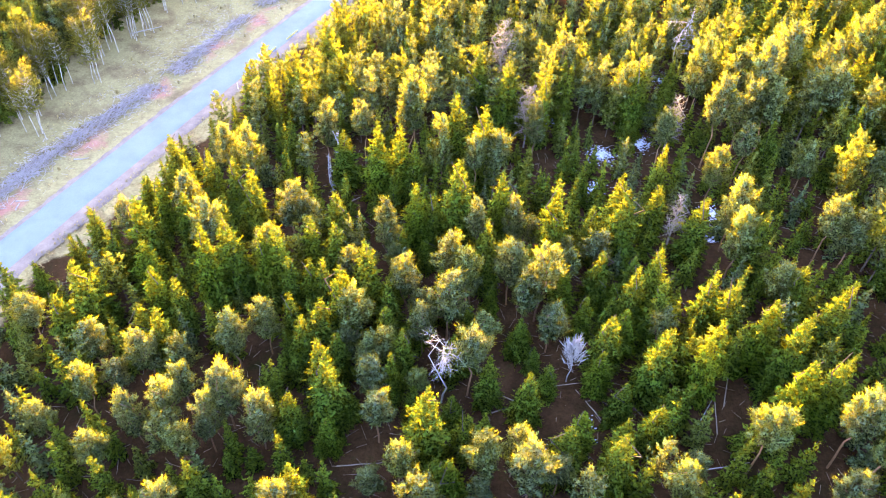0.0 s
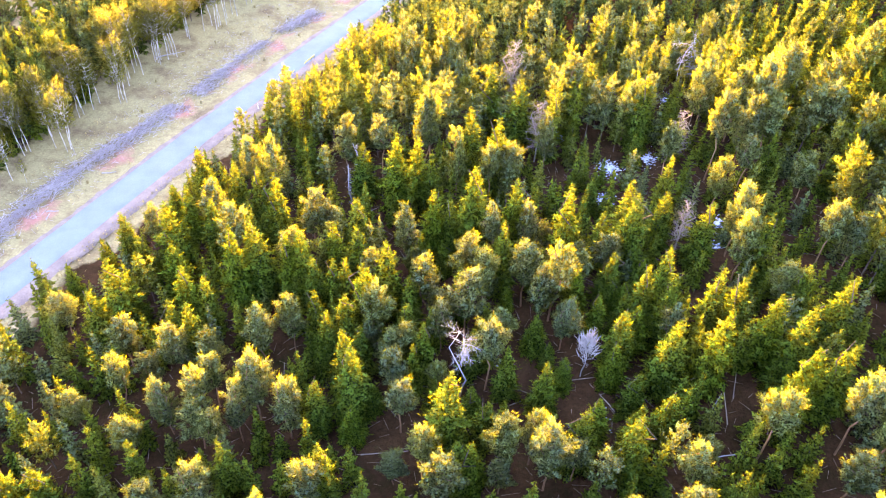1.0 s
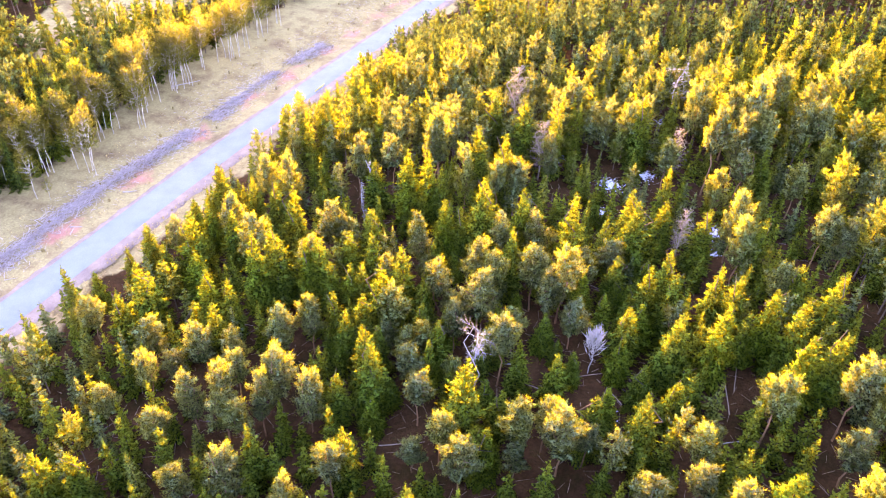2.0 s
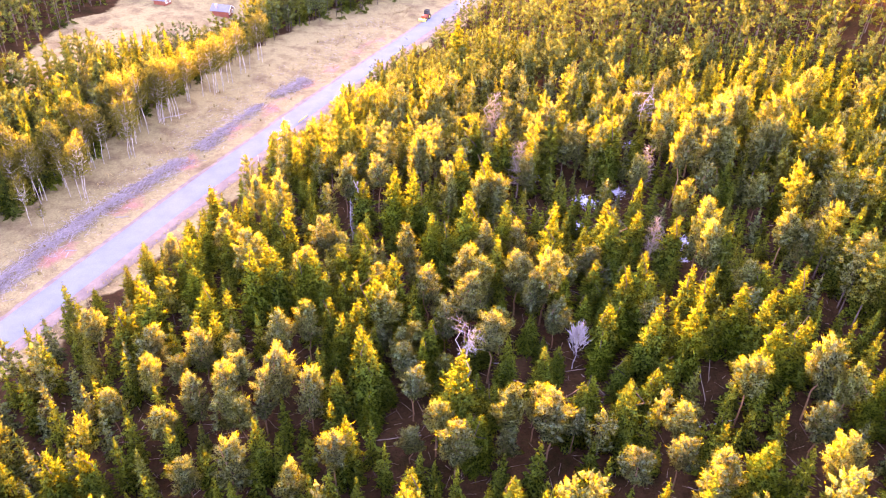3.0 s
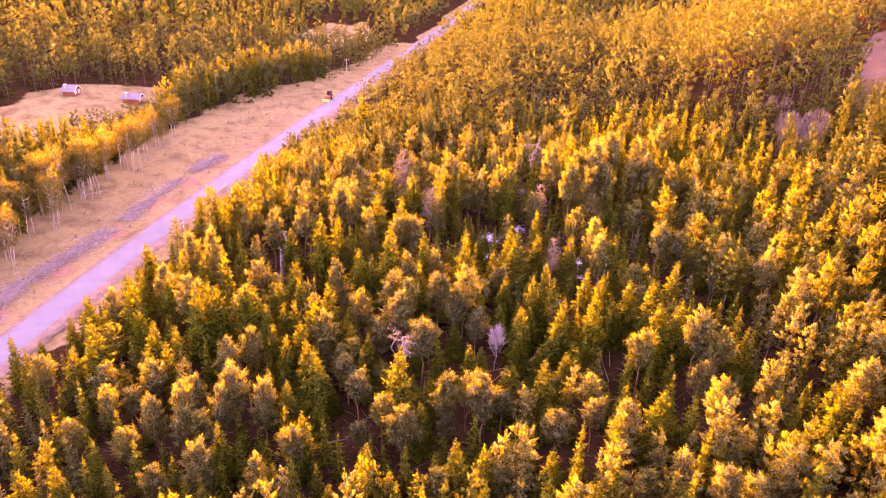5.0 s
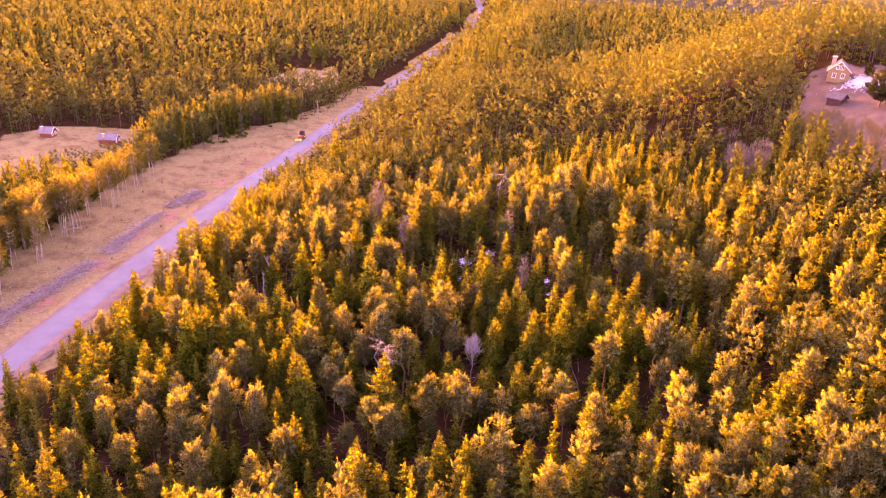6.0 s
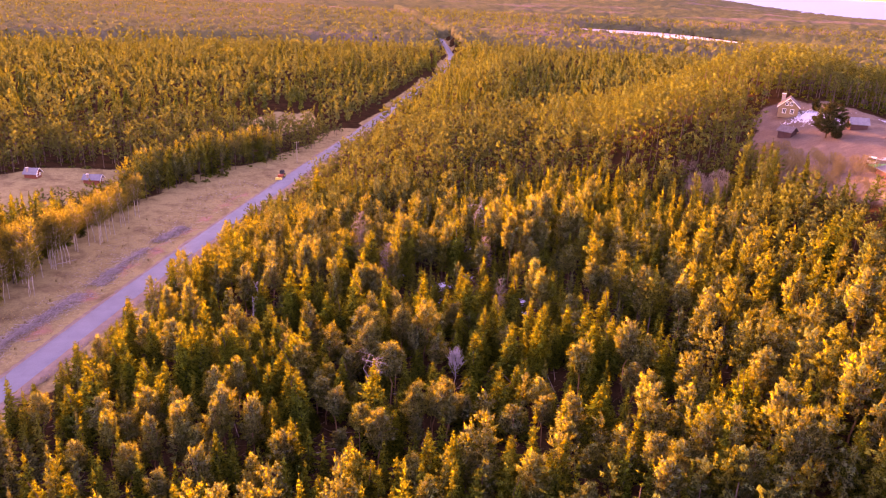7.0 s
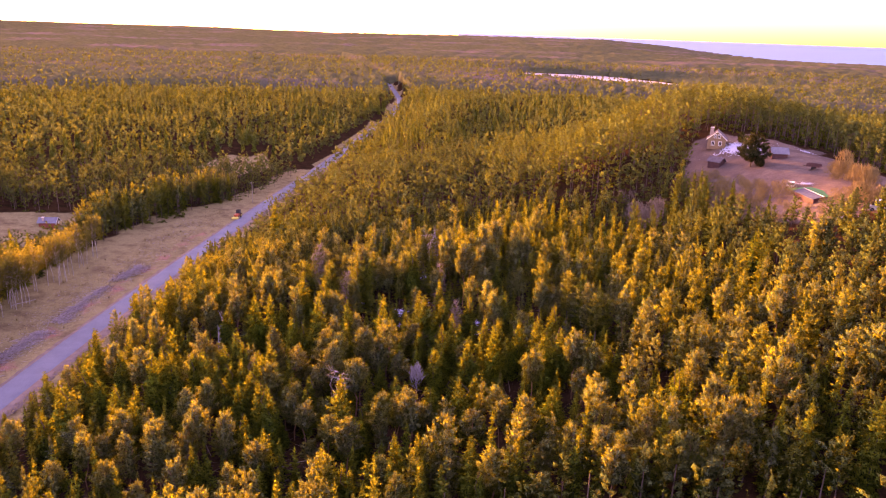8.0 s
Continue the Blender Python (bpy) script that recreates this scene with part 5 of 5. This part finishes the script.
def road_marker(x, y):
    e = base_at("road_marker", x, y, -21, "white roadside marker post on the verge", "marker post")
    part("post", prism(bmesh.new(), [(-0.06, -0.3), (0.06, -0.3), (0.06, 1.2), (-0.06, 1.32)], -0.05, 0.05), WHITE_PAINT, e)
    part("reflector", box(bmesh.new(), -0.045, 0.045, -0.058, -0.053, 0.95, 1.12), RUBBER, e)


road_marker(-38.3, 112.2)

# ---- birches along the clearing ----
BIRCH_KINDS = []
for k in range(4):
    cl = pine_clumps(300 + k, 44, 0.12 + 0.012 * k, 0.40, 0.94, 1.15)
    BIRCH_KINDS.append((as_mesh("birch_trunk", joined([trunk_shape(300 + k, 0.93, 0.0070, 0.006, 6), limbs_shape(300 + k, cl, 0.4, 0.0035, 0.8)]), BIRCH_BARK), as_mesh("birch_crown", pine_crown(300 + k, 44, 36, 0.12 + 0.012 * k, 0.40, 0.97, 1.15, OCTA, 0.62, 0.20, 0, False), BIRCH_LEAF)))


def birch(x, y, h, lean, rng):
    o = tree("birch", BIRCH_KINDS[rng.integers(4)], ("trunk", "crown"), x, y, h, 1.0, rng.uniform(0, 6.28), "slender birch with white trunk and thin yellowish crown", "birch tree", "birches along the clearing")
    o.rotation_euler = (lean * rng.uniform(-0.3, 0.3), lean, o.rotation_euler[2])


birch_rng = np.random.default_rng(91)
BIRCHES = [(-65.5, 95, 12), (-73.1, 93.2, 11), (-72.7, 94.5, 12), (-71.4, 99.5, 12), (-70.1, 108.8, 12), (-67.5, 108.4, 11), (-67.2, 122, 13), (-62.5, 111.4, 12.5), (-63.3, 122.3, 13.5), (-59.1, 130.3, 12.5), (-60.4, 128.9, 13), (-58.6, 137.7, 13), (-54.4, 143.4, 12.5), (-53.1, 146.5, 13), (-52, 151.4, 12), (-61.3, 126.9, 12), (-66.0, 119.5, 12), (-50.2, 158.0, 12), (-47.5, 166.0, 12), (-62.0, 133.0, 13), (-49.6, 160.5, 8)]
for x, y, h in BIRCHES:
    birch(x, y, h * 1.12, 0.06, birch_rng)
    for _ in range(2):
        birch(x - birch_rng.uniform(0.6, 2.4), y + birch_rng.uniform(-1.8, 1.8), h * birch_rng.uniform(0.9, 1.12), 0.08, birch_rng)
birch(-69.6, 86.3, 4.6, 0.05, birch_rng)
bx, by = scatter(-100, -30, 70, 205, 6.0, 93, lambda x, y: (road_distance(x, y) < np.interp(y, EDGE_Y, EDGE_D) - 1) & (road_distance(x, y) > -42) & ~inside(PASTURE, x, y))
for x, y in list(zip(bx, by))[:45]:
    birch(float(x), float(y), float(birch_rng.uniform(10, 13.5) * by_cottage(x, y)), 0.03, birch_rng)

# ---- shrubs and bare trees round the farmyard ----
SHRUB = [as_mesh("shrub", fuzzy(400 + k, 9, 0.05, 0.80, 0.55, 420, 0.009), GOLD_TWIG) for k in range(3)]
shrub_rng = np.random.default_rng(95)
sx, sy = scatter(106, 150, 56, 122, 3.1, 96, lambda x, y: inside(OPEN_RISE, x, y) & ~inside(YARD, x + 1, y) & (x < 128) & (np.hypot(x - 119, y - 69) > 7.5) | (np.hypot((x - 135) / 5, (y - 78) / 7) < 1))
for x, y in [*zip(sx, sy), (113.2, 66.8), (114.4, 64.6), (116.4, 63.4), (118.6, 62.6), (120.8, 62.2), (112.6, 69.4), (122.8, 63.0)]:
    o = new("willow_shrub", SHRUB[shrub_rng.integers(3)])
    h = shrub_rng.uniform(2.8, 4.4) * (0.55 if x < 116 and y < 80 else 1.0)
    o.matrix_world = Matrix.LocRotScale((x, y, gz(x, y) - 0.1), Euler((0, 0, shrub_rng.uniform(0, 6.28))), (h, h, h))
    tagged(o, "leafless golden willow shrub at the edge of the yard", "shrub", "shrubs round the yard")
BUSH = [as_mesh("bush", fuzzy(420 + k, 8, 0.05, 0.85, 0.42, 260, 0.008), GREY_TWIG) for k in range(3)]
gx, gy = scatter(90, 112, 98, 126, 2.9, 97, lambda x, y: inside(BARE_GLADE, x, y))
for x, y in [*zip(gx, gy), (86.8, 78.5), (85.5, 75.0), (88.6, 76.2), (141.0, 182.0), (138.0, 184.5), (145.0, 188.0), (103.4, 128.0), (106.0, 126.5)]:
    o = new("bare_bush", BUSH[shrub_rng.integers(3)])
    h = shrub_rng.uniform(4.0, 7.0)
    o.matrix_world = Matrix.LocRotScale((x, y, gz(x, y) - 0.1), Euler((0, 0, shrub_rng.uniform(0, 6.28))), (h, h, h))
    tagged(o, "leafless purple-grey bush in a gap of the forest", "bush", "bare bushes of the glade")
YARD_TREE = (as_mesh("yard_trunk", trunk_shape(21, 0.85, 0.016, 0.012), GREY_TWIG), as_mesh("yard_crown", fuzzy(23, 34, 0.22, 0.95, 0.45, 800, 0.007), GOLD_TWIG))
for x, y, h in ((125.8, 64.5, 6.5), (134.4, 78.9, 7.0), (114.1, 54.7, 6.0), (129.6, 70.8, 5.5)):
    tree("bare_tree", YARD_TREE, ("trunk", "crown"), x, y, h, 1.0, x, "leafless golden-brown tree in the farmyard", "bare tree", "bare trees of the farmyard")
YARD_PINE = (as_mesh("broad_trunk", joined([trunk_shape(71, 0.8, 0.022, 0.01, 7), limbs_shape(71, pine_clumps(71, 150, 0.42, 0.12, 0.98), 0.15, 0.009, 0.25)]), PINE_BARK), as_mesh("broad_crown", pine_crown(71, 90, 40, 0.38, 0.14, 0.97, 1.9), SHADED_NEEDLE))
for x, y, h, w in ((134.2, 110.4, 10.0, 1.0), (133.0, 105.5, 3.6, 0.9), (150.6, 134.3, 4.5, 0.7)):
    tree("pine", YARD_PINE, ("trunk", "crown"), x, y, h, w, x, "broad pine standing in the farmyard, needles darkened as in shade", "pine tree", "pines of the farmyard")


# ---- snow, logs and brushwood ----
def old_snow(spots):
    """Small flat lenses of old snow, thick in the middle of each spot and thin at its rim."""
    rng = np.random.default_rng(500)
    P, R = [], []
    for x, y, size in spots:
        n = int(110 * size**1.4)
        a, q = rng.uniform(0, 6.28, n), np.abs(rng.normal(0, 0.62, n))
        P.append(np.stack([x + np.cos(a) * q * size * 0.8, y + np.sin(a) * q * size, q], -1))
        R.append(rng.uniform(0.02, 0.13, n) * (1 + max(0, size - 3) * 0.5) * (1.15 - 0.5 * np.clip(q, 0, 1)))
    P, R = np.concatenate(P), np.concatenate(R)
    n, m = len(P), 7
    a = np.linspace(0, 2 * np.pi, m + 1)[:-1]
    rr = R[:, None] * (1 + rng.normal(0, 0.16, (n, m)))
    ex, ey = P[:, :1] + np.cos(a) * rr * 1.3, P[:, 1:2] + np.sin(a) * rr
    ring = np.stack([ex, ey, ground_z(ex, ey) + 0.10], -1)
    top = np.stack([P[:, 0], P[:, 1], ground_z(P[:, 0], P[:, 1]) + 0.16 + R * 0.4], -1)[:, None]
    co = np.concatenate([ring, top], 1).reshape(-1, 3)
    k = np.arange(m)
    f = (np.stack([k, (k + 1) % m, np.full(m, m)], -1)[None] + (np.arange(n) * (m + 1))[:, None, None]).reshape(-1, 3)
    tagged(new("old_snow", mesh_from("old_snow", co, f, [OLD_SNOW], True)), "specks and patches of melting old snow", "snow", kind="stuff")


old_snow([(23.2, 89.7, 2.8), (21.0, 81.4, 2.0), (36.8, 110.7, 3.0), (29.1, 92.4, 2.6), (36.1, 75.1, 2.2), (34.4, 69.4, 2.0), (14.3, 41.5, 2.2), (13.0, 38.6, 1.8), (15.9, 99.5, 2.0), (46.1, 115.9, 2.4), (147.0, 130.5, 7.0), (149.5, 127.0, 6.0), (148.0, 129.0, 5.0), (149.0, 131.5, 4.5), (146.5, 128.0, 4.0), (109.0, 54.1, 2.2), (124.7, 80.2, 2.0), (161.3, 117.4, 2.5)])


def log(x, y, length, r, turn, seed, bare=True):
    rng = np.random.default_rng(seed)
    c, s = math.cos(radians(turn)), math.sin(radians(turn))
    pts = []
    for k in range(5):
        u = (k / 4 - 0.5) * length
        px, py = x + c * u, y + s * u
        pts.append((px, py, gz(px, py) + r * 0.8 + 0.18 + rng.normal(0, 0.05)))
    co, f = tube(pts, [r * (1 - 0.13 * k) for k in range(5)], 7)
    tagged(new("log", mesh_from("log", co, f, [DEAD_WOOD if bare else GREY_TWIG])), "fallen bare grey log on the ground", "log", "fallen logs")


for k, (x, y, length, turn) in enumerate(((11.1, 46.2, 4.5, 60), (13.9, 46.6, 4.0, 8), (6.5, 45.5, 5.0, 150), (7.7, 43.7, 4.0, 20), (27.3, 42.2, 5.5, 55), (30.6, 45.7, 4.5, 70), (28.9, 43.2, 6.0, 80), (30.0, 38.5, 4.0, 60), (28.2, 36.6, 5.0, 10), (-7.3, 36.9, 5.0, 5), (18.0, 62.1, 4.0, 140), (38.4, 67.1, 5.5, 120), (40.0, 66.0, 5.0, 100), (-14.0, 79.0, 4.0, 40), (33.0, 41.0, 5.0, 65), (16.0, 44.0, 4.5, 120), (3.0, 49.0, 4.0, 170), (-20.0, 47.0, 5.0, 100))):
    log(x, y, length, 0.07, turn, 600 + k, k % 4 == 0)
for k, (x, y, length, turn) in enumerate(((-54.4, 104.5, 2.4, 20), (-54.0, 105.3, 1.6, 70), (-62.5, 79.5, 1.8, 10), (-62.6, 78.2, 1.5, 95), (-63.3, 85.4, 3.6, 55), (-78.4, 147.5, 3.0, 60), (-52.5, 112.0, 1.4, 90), (-60.5, 130.5, 6.0, 35), (-48.6, 124.0, 2.0, 140), (-57.8, 90.0, 2.2, 15), (-43.5, 136.0, 2.6, 30), (-40.5, 150.0, 2.0, 100))):
    log(x, y, length, 0.11, turn, 650 + k)


def stump(x, y, r, seed):
    co, f = tube([(0, 0, -0.2), (0, 0, 0.12), (0, 0, 0.36)], [r * 1.35, r * 1.05, r], 9)
    top = len(co)
    co = np.r_[co, [[0, 0, 0.37]]]
    f = np.r_[f, [(top - 9 + k, top - 9 + (k + 1) % 9, top, top) for k in range(9)]]
    o = new("stump", mesh_from("stump", *tri(co, f), [GOLD_TWIG]))
    o.location = (x, y, gz(x, y))
    tagged(o, "pale cut tree stump in the cleared strip", "stump", "stumps of the cleared strip")


stump_rng = np.random.default_rng(99)
ux, uy = scatter(-80, -20, 66, 200, 7.0, 98, lambda x, y: (road_distance(x, y) < -5.5) & (road_distance(x, y) > np.interp(y, EDGE_Y, EDGE_D) + 1))
for x, y in zip(ux, uy):
    stump(float(x), float(y), float(stump_rng.uniform(0.12, 0.24)), 0)


def sticks(name, x, y, zup, length, r, seed, material, label, along=0.0, spread=1.0):
    """Cut twigs and thin branches thrown down together."""
    rng = np.random.default_rng(seed)
    n = len(x)
    a = along + rng.normal(0, spread, n)
    tilt = rng.normal(0, 0.25, n)
    ln = length * rng.uniform(0.4, 1.3, n)
    way = np.stack([np.cos(a) * np.cos(tilt), np.sin(a) * np.cos(tilt), np.sin(tilt)], -1)
    side = np.stack([-np.sin(a), np.cos(a), np.zeros(n)], -1)
    top = np.cross(way, side)
    mid = np.stack([x, y, ground_z(x, y) + zup], -1)
    ends = []
    for sgn, k in ((-1, 1.0), (1, 0.5)):
        p = mid + way * (sgn * ln * 0.5)[:, None]
        rr = (r * k * rng.uniform(0.6, 1.4, n))[:, None]
        ends += [p + side * rr, p - side * rr * 0.6 + top * rr, p - side * rr * 0.6 - top * rr]
    co = np.stack(ends, 1).reshape(-1, 3)
    i = np.arange(n)[:, None] * 6
    f = np.concatenate([i + q for q in ([0, 1, 4, 3], [1, 2, 5, 4], [2, 0, 3, 5])])
    tagged(new(name, mesh_from(name, co, f, [material])), label, "brushwood", kind="stuff")


def along_road(n, d0, dev, y0, y1, seed):
    rng = np.random.default_rng(seed)
    mid = resample(ROAD, 1.0)
    way = np.gradient(mid, axis=0)
    way /= np.linalg.norm(way, axis=1)[:, None]
    pick = np.nonzero((mid[:, 1] > y0) & (mid[:, 1] < y1))[0]
    k = rng.choice(pick, n)
    d = d0 + rng.normal(0, dev, n) + 0.8 * np.sin(mid[k, 1] * 0.13)
    side = np.stack([way[k, 1], -way[k, 0]], -1)
    p = mid[k] + side * d[:, None] + way[k] * rng.uniform(-0.5, 0.5, n)[:, None]
    return p[:, 0], p[:, 1], d


wx, wy, wd = along_road(3600, -9.8, 1.15, 55, 152, 701)
gaps = np.sin(wy * 0.21) + 0.6 * np.sin(wy * 0.47 + 1) > -1.15
wx, wy, wd = wx[gaps], wy[gaps], wd[gaps]
rng = np.random.default_rng(702)
sticks("brushwood_row", wx, wy, rng.uniform(0.05, 0.75, len(wx)) * np.exp(-(((wd + 9.6) / 1.2) ** 2)) + 0.05, 2.0, 0.05, 703, BRUSH_WOOD, "grey row of cut brushwood along the cleared strip", 1.1, 0.7)
vx, vy, vd = along_road(2200, -12.0, 4.5, 50, 200, 711)
keep = (vd < -4.5) & (vd > np.interp(vy, EDGE_Y, EDGE_D))
sticks("twig_litter", vx[keep], vy[keep], np.full(keep.sum(), 0.09), 0.9, 0.022, 713, BRUSH_WOOD, "scattered cut twigs over dry grass", 1.1, 1.5)
tx, ty = scatter(-50, 60, 20, 120, 1.7, 721, lambda x, y: road_distance(x, y) > 7)
sticks("forest_litter", tx, ty, np.full(len(tx), 0.2), 1.6, 0.025, 723, GREY_TWIG, "fallen twigs on the forest floor", 0.5, 2.0)


def grass_tufts():
    """Dry tufts on verges and the cleared strip."""
    rng = np.random.default_rng(731)
    x1, y1, d1 = along_road(9000, -12.5, 5.0, 40, 215, 732)
    k = ((d1 < -4.2) & (d1 > np.interp(y1, EDGE_Y, EDGE_D) - 1))
    x2, y2, d2 = along_road(2500, 5.2, 0.9, 40, 215, 733)
    k2 = d2 > 3.9
    x, y = np.r_[x1[k], x2[k2]], np.r_[y1[k], y2[k2]]
    n = len(x)
    a = rng.uniform(0, 6.28, n)
    S = np.stack([x, y, ground_z(x, y) - 0.05], -1)
    W = np.stack([np.cos(a) * 0.7, np.sin(a) * 0.7, np.full(n, 0.9)], -1)
    L = rng.uniform(0.25, 0.55, n)
    co, f = sprays(S, W, L, L * rng.uniform(0.35, 0.7, n), np.tile((0.0, 0.0, 1.0), (n, 1)))
    tagged(new("dry_grass", mesh_from("dry_grass", co, f, [DRY_GRASS])), "dry straw-coloured grass tufts on the verges", "grass", kind="stuff")


DRY_GRASS = foliage("dry_grass_blades", (0.28, 0.21, 0.12), (0.42, 0.34, 0.20), (0.40, 0.32, 0.16), False, 0.3)
grass_tufts()
